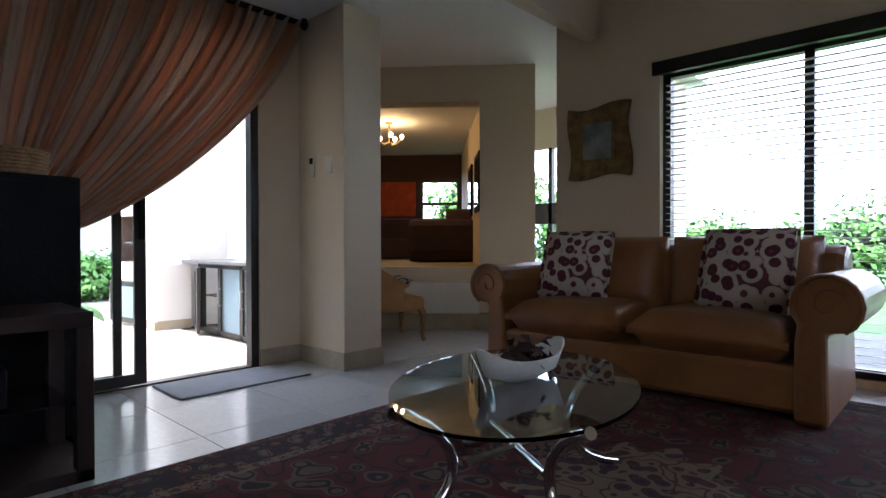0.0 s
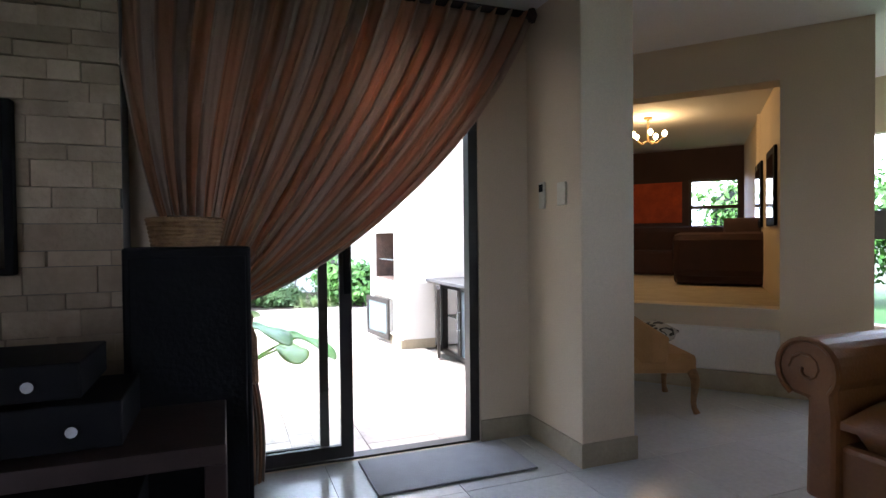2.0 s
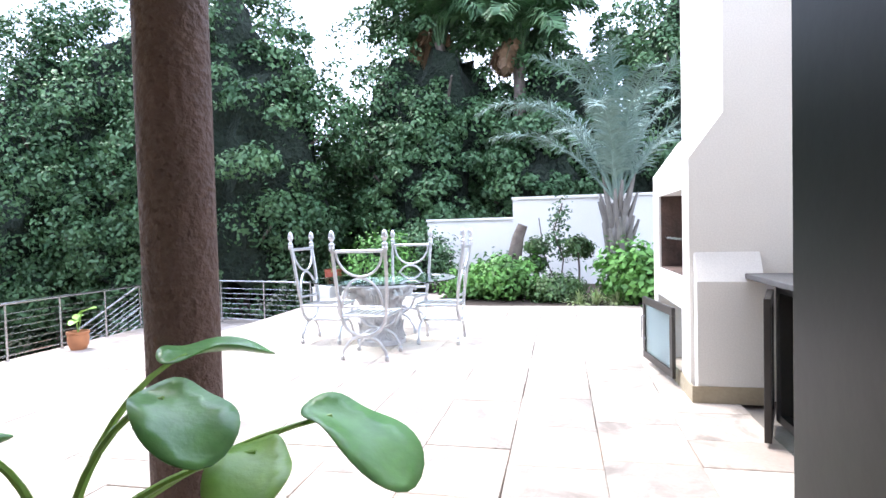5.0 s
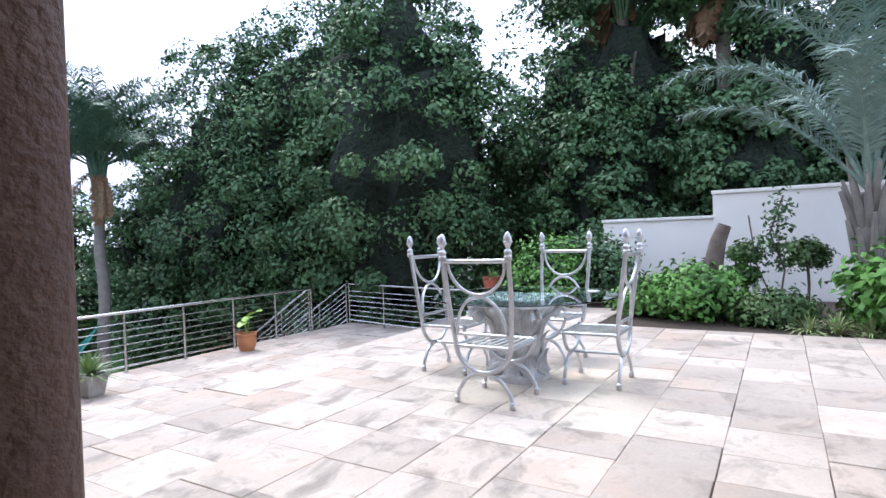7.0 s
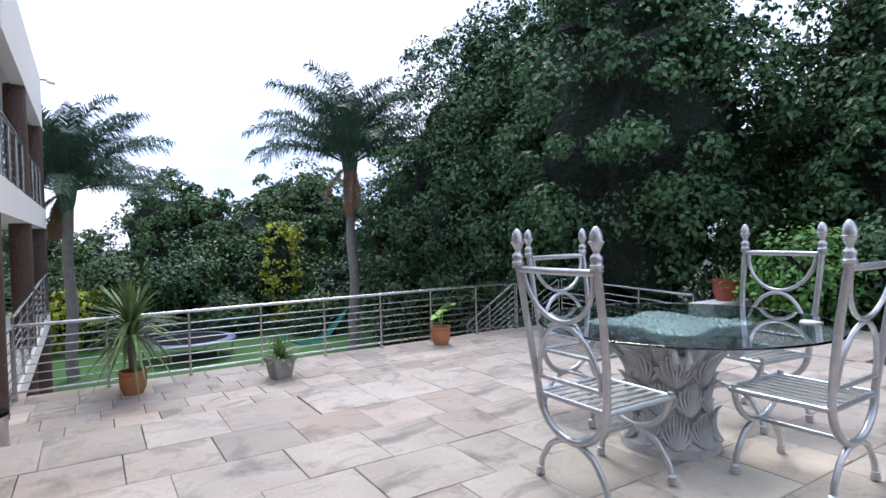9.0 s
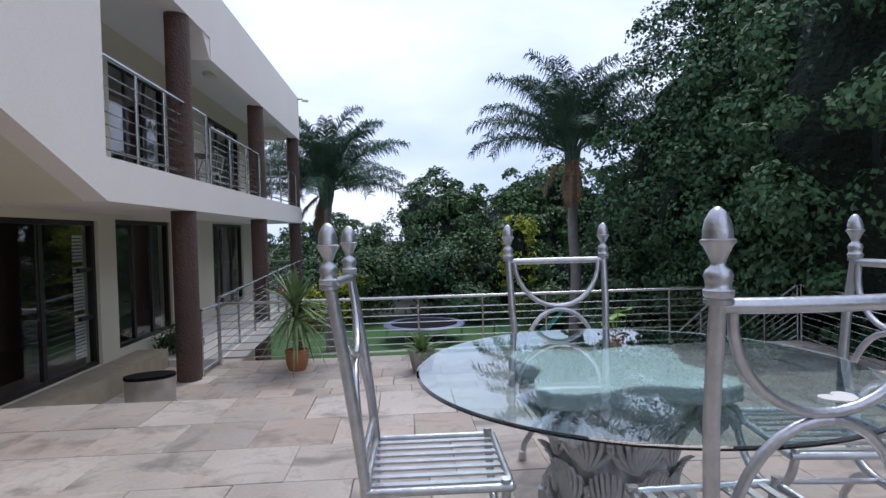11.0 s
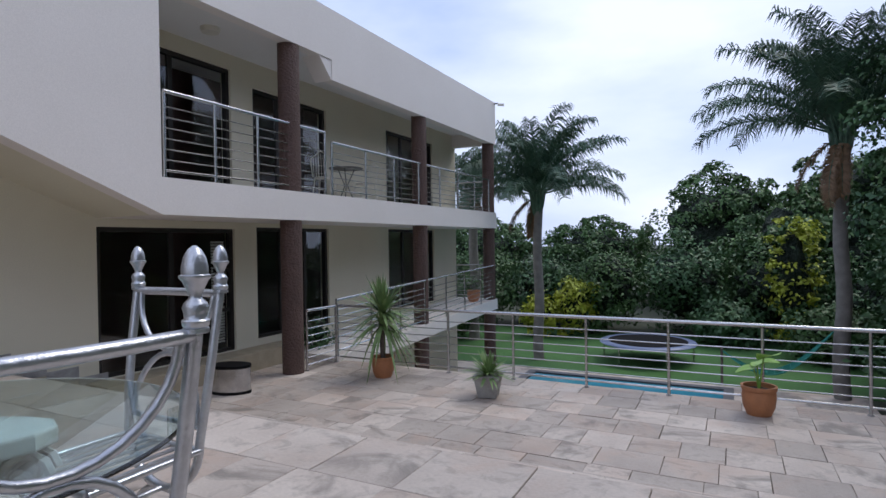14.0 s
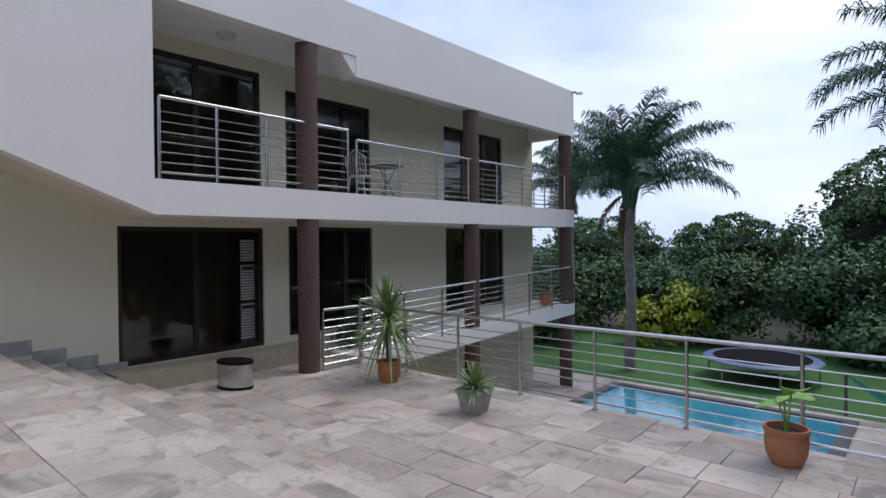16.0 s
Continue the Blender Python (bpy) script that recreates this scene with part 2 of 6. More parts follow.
# ---- geometry helpers ----
class Geo:
    def __init__(self):
        self.v, self.f = [], []

    def add(self, vs, fs):
        k = len(self.v)
        self.v += [tuple(p) for p in vs]
        self.f += [tuple(i + k for i in q) for q in fs]
        return self

    def box(self, x0, y0, z0, x1, y1, z1):
        x0, x1, y0, y1, z0, z1 = min(x0, x1), max(x0, x1), min(y0, y1), max(y0, y1), min(z0, z1), max(z0, z1)
        return self.add([(x0, y0, z0), (x1, y0, z0), (x1, y1, z0), (x0, y1, z0), (x0, y0, z1), (x1, y0, z1), (x1, y1, z1), (x0, y1, z1)],
                        [(3, 2, 1, 0), (4, 5, 6, 7), (0, 1, 5, 4), (1, 2, 6, 5), (2, 3, 7, 6), (3, 0, 4, 7)])

    def prism(self, poly, axis, a, b):
        """A polygon in the two other axes, drawn out along axis from a to b."""
        def put(p, h):
            q = list(p)
            q.insert("xyz".index(axis), h)
            return tuple(q)
        n = len(poly)
        return self.add([put(p, a) for p in poly] + [put(p, b) for p in poly],
                        [tuple(range(n))[::-1], tuple(range(n, 2 * n))] + [(i, (i + 1) % n, n + (i + 1) % n, n + i) for i in range(n)])

    def lathe(self, prof, n=24, at=(0, 0, 0)):
        """A profile of (radius, height), turned about z."""
        vs = [(at[0] + r * math.cos(2 * math.pi * i / n), at[1] + r * math.sin(2 * math.pi * i / n), at[2] + z) for r, z in prof for i in range(n)]
        fs = [(j * n + i, j * n + (i + 1) % n, (j + 1) * n + (i + 1) % n, (j + 1) * n + i) for j in range(len(prof) - 1) for i in range(n)]
        fs += [tuple(range(n))[::-1], tuple(range((len(prof) - 1) * n, len(prof) * n))]
        return self.add(vs, fs)

    def tube(self, pts, r, n=8, close=False):
        pts = [Vector(p) for p in pts]
        m = len(pts)
        rs = r if isinstance(r, (list, tuple)) else [r] * m
        vs, side = [], None
        for i, p in enumerate(pts):
            a, b = (pts[i - 1], pts[(i + 1) % m]) if close else (pts[max(i - 1, 0)], pts[min(i + 1, m - 1)])
            d = (b - a).normalized()
            side = side - d * side.dot(d) if side is not None else d.orthogonal()
            side.normalize()
            up = d.cross(side)
            vs += [p + (side * math.cos(2 * math.pi * k / n) + up * math.sin(2 * math.pi * k / n)) * rs[i] for k in range(n)]
        fs = [(i * n + k, i * n + (k + 1) % n, ((i + 1) % m) * n + (k + 1) % n, ((i + 1) % m) * n + k) for i in range(m if close else m - 1) for k in range(n)]
        if not close:
            fs += [tuple(range(n))[::-1], tuple(range((m - 1) * n, m * n))]
        return self.add(vs, fs)

    def move(self, m):
        self.v = [tuple(m @ Vector(p)) for p in self.v]
        return self


def make(name, geo, mat, parent=None, smooth=False, bevel=0.0):
    me = bpy.data.meshes.new(name)
    me.from_pydata(geo.v, [], geo.f)
    if smooth:
        me.polygons.foreach_set("use_smooth", [True] * len(me.polygons))
    me.update()
    me.materials.append(mat)
    ob = new(name, me)
    if parent:
        ob.parent = parent
    if bevel:
        b = ob.modifiers.new("bevel", "BEVEL")
        b.width, b.segments, b.limit_method, b.angle_limit = bevel, 2, "ANGLE", radians(40)
    if smooth and not bevel:
        e = ob.modifiers.new("split", "EDGE_SPLIT")
        e.split_angle = radians(50)
    return ob


def box(name, x0, y0, z0, x1, y1, z1, mat, parent=None, bevel=0.0):
    return make(name, Geo().box(x0, y0, z0, x1, y1, z1), mat, parent, bevel=bevel)


def thing(name, x, y, z, label, category, group="", turn=0):
    e = new(name)
    e.matrix_world = pose(x, y, z, 0, 0, turn)
    return tagged(e, label, category, group)


def setting(ob, label="", category=""):
    return tagged(ob, label, category, kind="structure")


def arc(cx, cz, r, a0, a1, n=12, y=0.0, sz=1.0):
    return [(cx + r * math.cos(radians(a0 + (a1 - a0) * i / n)), y, cz + r * sz * math.sin(radians(a0 + (a1 - a0) * i / n))) for i in range(n + 1)]


def bezier(p0, p1, p2, p3, n=14):
    out = []
    for i in range(n + 1):
        t = i / n
        out.append(tuple((1 - t) ** 3 * a + 3 * t * (1 - t) ** 2 * b + 3 * t * t * (1 - t) * c + t ** 3 * d for a, b, c, d in zip(p0, p1, p2, p3)))
    return out


def wall_with_holes(name, axis, at, thick, a0, a1, z0, z1, holes, mat, label="", category="wall"):
    """An upright wall on the plane axis = at, from a0 to a1 along the other axis, with holes (b0, b1, zlo, zhi)."""
    g = Geo()

    def put(b0, b1, c0, c1):
        if b1 - b0 > 1e-4 and c1 - c0 > 1e-4:
            g.box(at, b0, c0, at + thick, b1, c1) if axis == "x" else g.box(b0, at, c0, b1, at + thick, c1)
    cur = a0
    for b0, b1, c0, c1 in sorted(holes):
        put(cur, b0, z0, z1)
        put(b0, b1, z0, c0)
        put(b0, b1, c1, z1)
        cur = b1
    put(cur, a1, z0, z1)
    return setting(make(name, g, mat), label, category)


# ---- grounds ----
ground = setting(box("ground", -400, -400, LAWN - 1.0, 400, 400, LAWN - 0.02, M_EARTH), "dark planted garden earth around the house", "ground")
lawn = setting(box("lawn", -19, -26, LAWN - 0.1, 12, -17.2, LAWN, M_GRASS), "short green lawn below the terrace", "lawn")
base_u = setting(box("patio_upper", -13.3, -2.72, LAWN, -3.62, 9.0, U - 0.03, M_JOINT), "upper sandstone paved terrace", "patio")
base_l = setting(box("patio_lower", -15.0, -7.95, LAWN, -4.55, -2.72, L - 0.03, M_JOINT), "lower sandstone paved terrace", "patio")
base_s = setting(box("patio_side", -16.5, -7.87, LAWN, -15.0, -2.72, L - 0.03, M_JOINT), "paved landing by the garden stair", "patio")
base_w = setting(box("patio_west", -15.2, -2.72, LAWN, -13.3, -0.4, U - 0.03, M_JOINT), "sandstone paved terrace end by the bed", "patio")
bed = setting(make("planting_bed", Geo().box(-17.4, -0.4, LAWN, -13.3, 9.0, U - 0.02).box(-17.4, -3.2, LAWN, -15.2, -0.4, U - 0.02), M_SOIL), "soil bed along the white garden wall", "flower bed")
pool_deck = setting(box("pool_surround", -15.5, -17.2, LAWN - 0.1, -2.0, -8.2, LAWN + 0.02, M_STONE), "sandstone pool surround", "paving")
pool = setting(box("pool", -12.2, -16.5, LAWN - 0.1, -6.9, -11.5, LAWN + 0.03, M_WATER), "blue swimming pool below the terrace rail", "pool")
coping = Geo()
for a in ((-12.45, -16.75, -6.65, -16.5), (-12.45, -11.5, -6.65, -11.25), (-12.45, -16.5, -12.2, -11.5), (-6.9, -16.5, -6.65, -11.5)):
    coping.box(a[0], a[1], LAWN, a[2], a[3], LAWN + 0.08)
make("coping", coping, M_SLATE, pool)

# ---- house by the terrace ----
HX, FX = -4.55, -5.95
doors_low = [(-6.65, -4.2, -0.77, 1.38), (-9.28, -7.17, -0.66, 1.42), (-14.2, -11.7, -0.64, 1.45)]
doors_up = [(-6.62, -4.3, 1.99, 4.2), (-9.25, -7.13, 1.99, 4.0), (-14.15, -11.65, 1.99, 4.0)]
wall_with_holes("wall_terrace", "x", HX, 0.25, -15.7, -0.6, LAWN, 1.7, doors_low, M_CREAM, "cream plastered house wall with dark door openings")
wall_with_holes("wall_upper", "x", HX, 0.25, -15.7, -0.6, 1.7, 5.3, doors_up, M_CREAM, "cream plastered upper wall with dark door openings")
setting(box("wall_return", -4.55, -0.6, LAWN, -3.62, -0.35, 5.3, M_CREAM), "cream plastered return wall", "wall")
setting(box("wall_south", -4.3, -15.7, LAWN, 1.5, -15.45, 5.3, M_CREAM), "cream plastered end wall", "wall")
# assumed room interior behind the door glass: wall and ground floor coloured plain dark
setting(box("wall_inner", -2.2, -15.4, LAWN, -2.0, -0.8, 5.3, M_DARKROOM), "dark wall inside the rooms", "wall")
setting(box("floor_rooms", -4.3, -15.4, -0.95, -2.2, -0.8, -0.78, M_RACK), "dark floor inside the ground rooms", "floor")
setting(box("floor_upper_rooms", -4.3, -15.4, 1.55, -2.2, -0.8, 1.97, M_CEIL), "floor slab of the upper rooms", "floor")
setting(box("roof", -5.7, -15.5, 4.75, 2.5, 5.5, 5.0, M_CEIL), "flat roof slab over the upper storey", "roof")

# fascia, balcony slab and the boxed-out stair
fas = Geo().box(FX, -15.7, 4.08, FX + 0.22, -7.7, 5.37).box(FX, -7.7, 4.45, FX + 0.22, -4.2, 5.37).box(FX + 0.22, -15.7, 4.08, HX, -15.48, 5.37)
setting(make("fascia", fas, M_FACADE), "off-white plastered roof parapet", "parapet")
setting(box("soffit_balcony", FX + 0.22, -15.48, 4.46, HX, -4.2, 4.6, M_CEIL), "pale balcony ceiling", "ceiling")
soff2 = Geo().prism([(-7.7, 4.08), (-7.35, 4.46), (-7.7, 4.46)], "x", FX + 0.02, FX + 0.4)
setting(make("parapet_step", soff2, M_FACADE), "bevelled step in the parapet", "parapet")
setting(box("balcony_slab", FX, -15.7, 1.5, HX, -4.2, 1.98, M_FACADE), "off-white balcony slab edge", "balcony")
stairbox = Geo().prism([(-4.2, 1.5), (-4.2, 5.37), (3.0, 5.37), (3.0, 3.3), (0.2, 3.3)], "x", FX, FX + 0.25)
setting(make("wall_stair_face", stairbox, M_FACADE), "off-white plastered wall with a slanting lower edge", "wall")
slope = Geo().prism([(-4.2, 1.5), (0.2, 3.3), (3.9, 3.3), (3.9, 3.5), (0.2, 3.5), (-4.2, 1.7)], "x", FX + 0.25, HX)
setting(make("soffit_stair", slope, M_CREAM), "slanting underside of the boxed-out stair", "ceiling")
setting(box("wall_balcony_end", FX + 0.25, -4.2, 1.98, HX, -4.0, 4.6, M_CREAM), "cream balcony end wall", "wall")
setting(make("deck_slab", Geo().prism([(-15.7, -0.99), (-15.7, -0.67), (-7.75, -0.98), (-7.75, -1.3)], "x", FX, HX), M_FACADE), "off-white sloping walkway slab", "walkway")
setting(box("deck_plinth", -5.05, -7.75, L - 0.02, HX, -4.0, -0.78, M_SKIRT), "sandstone plinth step below the doors", "step")


def column(x, y, z0, z1, r=0.18):
    ob = make("column", Geo().lathe([(r, z0), (r, z1)], 28), M_BROWN, smooth=True)
    ob.matrix_world = pose(x, y, 0)
    return tagged(ob, "round dark brown textured plaster column", "column", "columns along the house")


for y in (-6.75, -11.2, -15.5):
    column(-5.77, y, L - 0.02 if y > -7.75 else -0.86 if y > -12 else -0.69, 1.5)
    column(-5.77, y, 1.97, 4.47 if y > -7.75 else 4.1)
    if y < -7.75:
        column(-5.77, y, LAWN - 0.05, -1.02)
column(-5.615, 0.30, U - 0.03, 3.3, 0.161)


def glazed_door(name, x, y0, y1, z0, z1, panes, blind=None):
    """A dark framed glazed door in a wall that faces -x."""
    d = thing(name, x, (y0 + y1) / 2, z0, "dark bronze aluminium framed sliding glass door in cream wall", "door", "terrace doors")
    w, h = (y1 - y0) / 2, z1 - z0
    fr = Geo().box(0, -w, 0, 0.1, -w + 0.07, h).box(0, w - 0.07, 0, 0.1, w, h).box(0, -w + 0.07, h - 0.07, 0.1, w - 0.07, h).box(0, -w + 0.07, 0, 0.1, w - 0.07, 0.06)
    for i in range(1, panes):
        yy = -w + 2 * w * i / panes
        fr.box(0.02, yy - 0.04, 0.06, 0.08, yy + 0.04, h - 0.07)
    make("frame", fr, M_FRAME, d)
    for i in range(panes):
        a, b = -w + 2 * w * i / panes + 0.05, -w + 2 * w * (i + 1) / panes - 0.05
        p = make("pane", Geo().box(0.045, a, 0.06, 0.055, b, h - 0.07), M_GLASS, d)
        p.visible_shadow = False
    if blind:
        a, b = blind
        bl = Geo()
        for k in range(int((h - 0.3) / 0.05)):
            if k % 14 != 13:
                bl.box(0.12, a, 0.15 + k * 0.05, 0.13, b, 0.185 + k * 0.05)
        tagged(make("blind", bl, M_CEIL, d), "white slatted blind")
        make("blind_frame", Geo().box(0.02, a - 0.08, 0.06, 0.08, a - 0.02, h - 0.07).box(0.02, a - 0.02, 0.7, 0.08, b, 0.76).box(0.02, a - 0.02, 1.4, 0.08, b, 1.46), M_FRAME, d)
    return d


for i, (y0, y1, z0, z1) in enumerate(doors_low):
    glazed_door("door_%d" % (i + 1), HX + 0.05, y0, y1, z0, z1, (2, 3, 3)[i], (-1.12, -0.85) if i == 0 else None)
for i, (y0, y1, z0, z1) in enumerate(doors_up):
    glazed_door("door_%d" % (i + 4), HX + 0.05, y0, y1, z0, z1, (2, 3, 3)[i])


# ---- steel railings ----
def railing(p0, p1, h=1.04, posts=None, cables=7, label="brushed steel post and cable railing on the terrace edge"):
    p0, p1 = Vector(p0), Vector(p1)
    r = thing("railing", p0.x, p0.y, p0.z, label, "railing", "terrace railings")
    d = p1 - p0
    n = posts or max(2, round(d.length / 1.12) + 1)
    for i in range(n):
        q = d * (i / (n - 1))
        make("post", Geo().lathe([(0.04, 0.0), (0.04, 0.012), (0.021, 0.014), (0.021, h - 0.02)], 10, q), M_STEEL, r, smooth=True)
    make("handrail", Geo().tube([(0, 0, h), d + Vector((0, 0, h))], 0.026, 10), M_STEEL, r, smooth=True)
    wires = Geo()
    for k in range(cables):
        z = 0.1 + k * (h - 0.16) / cables
        wires.tube([(0, 0, z), d + Vector((0, 0, z))], 0.008 if k else 0.016, 6)
    make("cable", wires, M_STEEL, r)
    return r


railing((-5.9, -7.8, L), (-15.05, -7.85, L), posts=9)
railing((-5.92, -7.75, -0.98), (-5.92, -15.6, -0.68), posts=8)
railing((-5.92, -15.6, -0.68), (-4.6, -15.6, -0.68), posts=2)
railing((-5.9, -7.75, L), (-5.9, -6.95, L), posts=2)
railing((-5.87, -4.3, 1.98), (-5.87, -7.55, 1.98), posts=5, h=1.13)
railing((-5.87, -7.75, 1.98), (-5.87, -15.3, 1.98), posts=8, h=0.98)
railing((-5.8, -15.62, 1.98), (-4.65, -15.62, 1.98), posts=2, h=0.98)
railing((-15.08, -7.95, L), (-15.08, -9.9, L - 1.2), posts=3)
railing((-16.4, -7.9, L), (-16.4, -9.85, L - 1.2), posts=3)
railing((-16.4, -7.8, L), (-15.45, -3.7, L), posts=4)
garden_stair = setting(new("garden_stair"), "sandstone stair down to the lawn", "steps")
for k in range(7):
    make("step", Geo().box(-16.45, -8.15 - 0.28 * k, LAWN, -15.0, -7.87 - 0.28 * k, L - 0.17 * (k + 1)), M_STONE, garden_stair, bevel=0.01)
low_wall = setting(box("low_wall", -15.9, -3.35, L - 0.5, -14.8, -2.95, U + 0.2, M_WHITE, bevel=0.01), "white plastered low garden wall", "wall")

# ---- garden wall ----
gw = Geo().box(-17.65, -1.34, LAWN, -17.4, 0.85, 1.30).box(-17.65, 0.85, LAWN, -17.4, 8.8, 1.78).box(-17.69, -1.36, 1.30, -17.36, 0.85, 1.36).box(-17.69, 0.83, 1.78, -17.36, 8.8, 1.85)
setting(make("wall_garden", gw, M_WHITE, bevel=0.008), "white plastered stepped garden wall", "wall")
setting(box("wall_garden_side", -17.65, 8.8, LAWN, -9.6, 9.05, 1.85, M_WHITE), "white plastered boundary wall", "wall")

# ---- braai (built-in barbecue) ----
br = setting(new("braai"), "white plastered outdoor barbecue with chimney and open fire box", "barbecue")
br.matrix_world = pose(-7.97, 2.97, U)
X0, X1 = -1.68, 0.0          # along the front; y goes back from the front face
bg = Geo()
OX0, OX1, OZ0, OZ1 = -1.35, -0.24, 0.93, 1.64
DX0, DX1, DZ1 = -1.45, -0.30, 0.66
for b in ((X0, DX0, 0, 1.86), (OX1, X1, 0.9, 1.86), (DX1, X1, 0, 0.9)):
    bg.box(b[0], 0, b[2], b[1], 0.5, b[3])
bg.box(DX0, 0, OZ1, OX1, 0.5, 1.86).box(DX0, 0, DZ1, DX1, 0.5, OZ0).box(DX1, 0, 0.9, OX1, 0.5, OZ0).box(DX0, 0, OZ0, OX0, 0.5, OZ1)
bg.box(X0, 0.5, 0, X1, 1.2, 1.86)
bg.prism([(X0, 1.86), (X1, 1.86), (X1 - 0.0, 2.2), (X0 + 0.2, 2.2)], "y", 0.25, 1.2)
bg.prism([(0, 1.86), (0.25, 1.86), (0.25, 2.2)], "x", X0, X1)
bg.box(X0 + 0.2, 0.25, 2.2, X1, 1.2, 6.5)
make("body", bg, M_WHITE, br)
make("shoulder", Geo().prism([(0.0, 0.0), (0.1, 0.0), (0.1, 0.92), (0.0, 1.14)], "y", 0.03, 0.5), M_WHITE, br, bevel=0.006)
fb = Geo().box(OX0, 0.48, OZ0, OX1, 0.5, OZ1).box(OX0, 0.02, OZ0 - 0.02, OX1, 0.5, OZ0 + 0.012)
fb.box(OX0, 0.02, OZ0, OX0 + 0.02, 0.48, OZ1).box(OX1 - 0.02, 0.02, OZ0, OX1, 0.48, OZ1)
tagged(make("firebox", fb, M_BRICK, br), "sooty brick fire box")
make("grid_bar", Geo().box(OX0 + 0.02, 0.05, OZ0 + 0.29, OX1 - 0.02, 0.07, OZ0 + 0.31).box(OX0 + 0.02, 0.2, OZ0 + 0.29, OX1 - 0.02, 0.22, OZ0 + 0.31), M_STEEL, br)
make("skirting", Geo().box(X0 - 0.012, -0.012, 0, X1 + 0.112, 0.0, 0.13).box(X1 + 0.1, 0.0, 0, X1 + 0.112, 0.5, 0.13), M_SKIRT, br)
bd = thing("cabinet_door", -8.32, 2.93, U + 0.06, "ajar dark framed cabinet door with frosted glass below the barbecue", "cabinet door", turn=188)
fr = Geo().box(0, 0, 0, 0.86, 0.03, 0.07).box(0, 0, 0.53, 0.86, 0.03, 0.6).box(0, 0, 0.07, 0.07, 0.03, 0.53).box(0.79, 0, 0.07, 0.86, 0.03, 0.53)
make("frame", fr, M_FRAME, bd, bevel=0.004)
make("pane", Geo().box(0.07, 0.01, 0.07, 0.79, 0.02, 0.53), M_FROST, bd)
make("handle", Geo().tube([(0.76, 0.03, 0.2), (0.76, 0.07, 0.2), (0.76, 0.07, 0.42), (0.76, 0.03, 0.42)], 0.008, 6), M_STEEL, bd)

# counter with cabinets beside it
ct = thing("counter", -7.97, 3.42, U, "outdoor cabinet counter with slate top and dark framed glass doors", "counter")
make("worktop", Geo().box(0.08, -0.08, 0.94, 2.33, 0.62, 0.98), M_SLATE, ct, bevel=0.006)
cf = Geo()
for x in (0.45, 1.05, 1.65, 2.25):
    cf.box(x, 0, 0.0, x + 0.08, 0.08, 0.94)
cf.box(0.45, 0.0, 0.0, 2.33, 0.06, 0.06).box(0.45, 0.0, 0.88, 2.33, 0.06, 0.94)
make("frame", cf, M_FRAME, ct, bevel=0.004)
make("side", Geo().box(2.2, 0.1, 0, 2.33, 0.6, 0.94), M_SKIRT, ct)
make("shelf", Geo().box(0.45, 0.1, 0.48, 2.33, 0.55, 0.5), M_FRAME, ct)
for x in (1.13, 1.73):
    make("pane", Geo().box(x, 0.02, 0.06, x + 0.52, 0.03, 0.88), M_FROST, ct)
    make("handle", Geo().tube([(x + 0.03, 0.0, 0.4), (x + 0.03, -0.05, 0.4), (x + 0.03, -0.05, 0.62), (x + 0.03, 0.0, 0.62)], 0.008, 6), M_STEEL, ct)
ajar = pose(0.45, -0.01, 0, 0, 0, -20)
od = Geo().box(0, -0.04, 0.03, 0.07, 0, 0.9).box(0.5, -0.04, 0.03, 0.57, 0, 0.9).box(0.07, -0.04, 0.03, 0.5, 0, 0.1).box(0.07, -0.04, 0.83, 0.5, 0, 0.9)
make("open_door", od.move(ajar), M_FRAME, ct, bevel=0.004)
make("pane", Geo().box(0.07, -0.025, 0.1, 0.5, -0.015, 0.83).move(ajar), M_FROST, ct)
setting(box("wall_braai", -7.97, 4.06, LAWN, -5.4, 4.3, 6.5, M_WHITE), "white plastered wall behind the counter", "wall")

# ---- paving pieces ----
def paving(parent, x0, x1, y0, y1, z, row, lengths, seed):
    r = random.Random(seed)
    shapes = {}
    y = y0
    while y < y1 - 0.05:
        w = min(row, y1 - y)
        x = x0 - r.random() * 0.4
        while x < x1 - 0.02:
            n = r.choice(lengths)
            a, b = max(x, x0), min(x + n, x1)
            x += n
            if b - a < 0.06:
                continue
            key = (round(b - a, 2), round(w, 2), r.randrange(2))
            if key not in shapes:
                g = Geo()
                hx, hy, t = key[0] / 2 - 0.0025, key[1] / 2 - 0.0025, 0.035
                j = [(r.uniform(-0.004, 0.004), r.uniform(-0.004, 0.004)) for _ in range(4)]
                c = [(-hx, -hy), (hx, -hy), (hx, hy), (-hx, hy)]
                lo = [(p[0] + q[0], p[1] + q[1], -t) for p, q in zip(c, j)]
                hi = [(p[0] + q[0], p[1] + q[1], -0.004) for p, q in zip(c, j)]
                top = [(p[0] * (1 - 0.004 / hx) + q[0], p[1] * (1 - 0.004 / hy) + q[1], 0.0) for p, q in zip(c, j)]
                g.add(lo + hi + top, [(0, 1, 5, 4), (1, 2, 6, 5), (2, 3, 7, 6), (3, 0, 4, 7), (4, 5, 9, 8), (5, 6, 10, 9), (6, 7, 11, 10), (7, 4, 8, 11), (8, 9, 10, 11)])
                me = bpy.data.meshes.new("slab")
                me.from_pydata(g.v, [], g.f)
                me.materials.append(M_STONE)
                shapes[key] = me
            ob = new("slab", shapes[key])
            ob.parent = parent
            ob.matrix_local = pose((a + b) / 2, y + w / 2, z + r.uniform(-0.003, 0.003), r.uniform(-0.15, 0.15), r.uniform(-0.15, 0.15), 0)
        y += row
    return


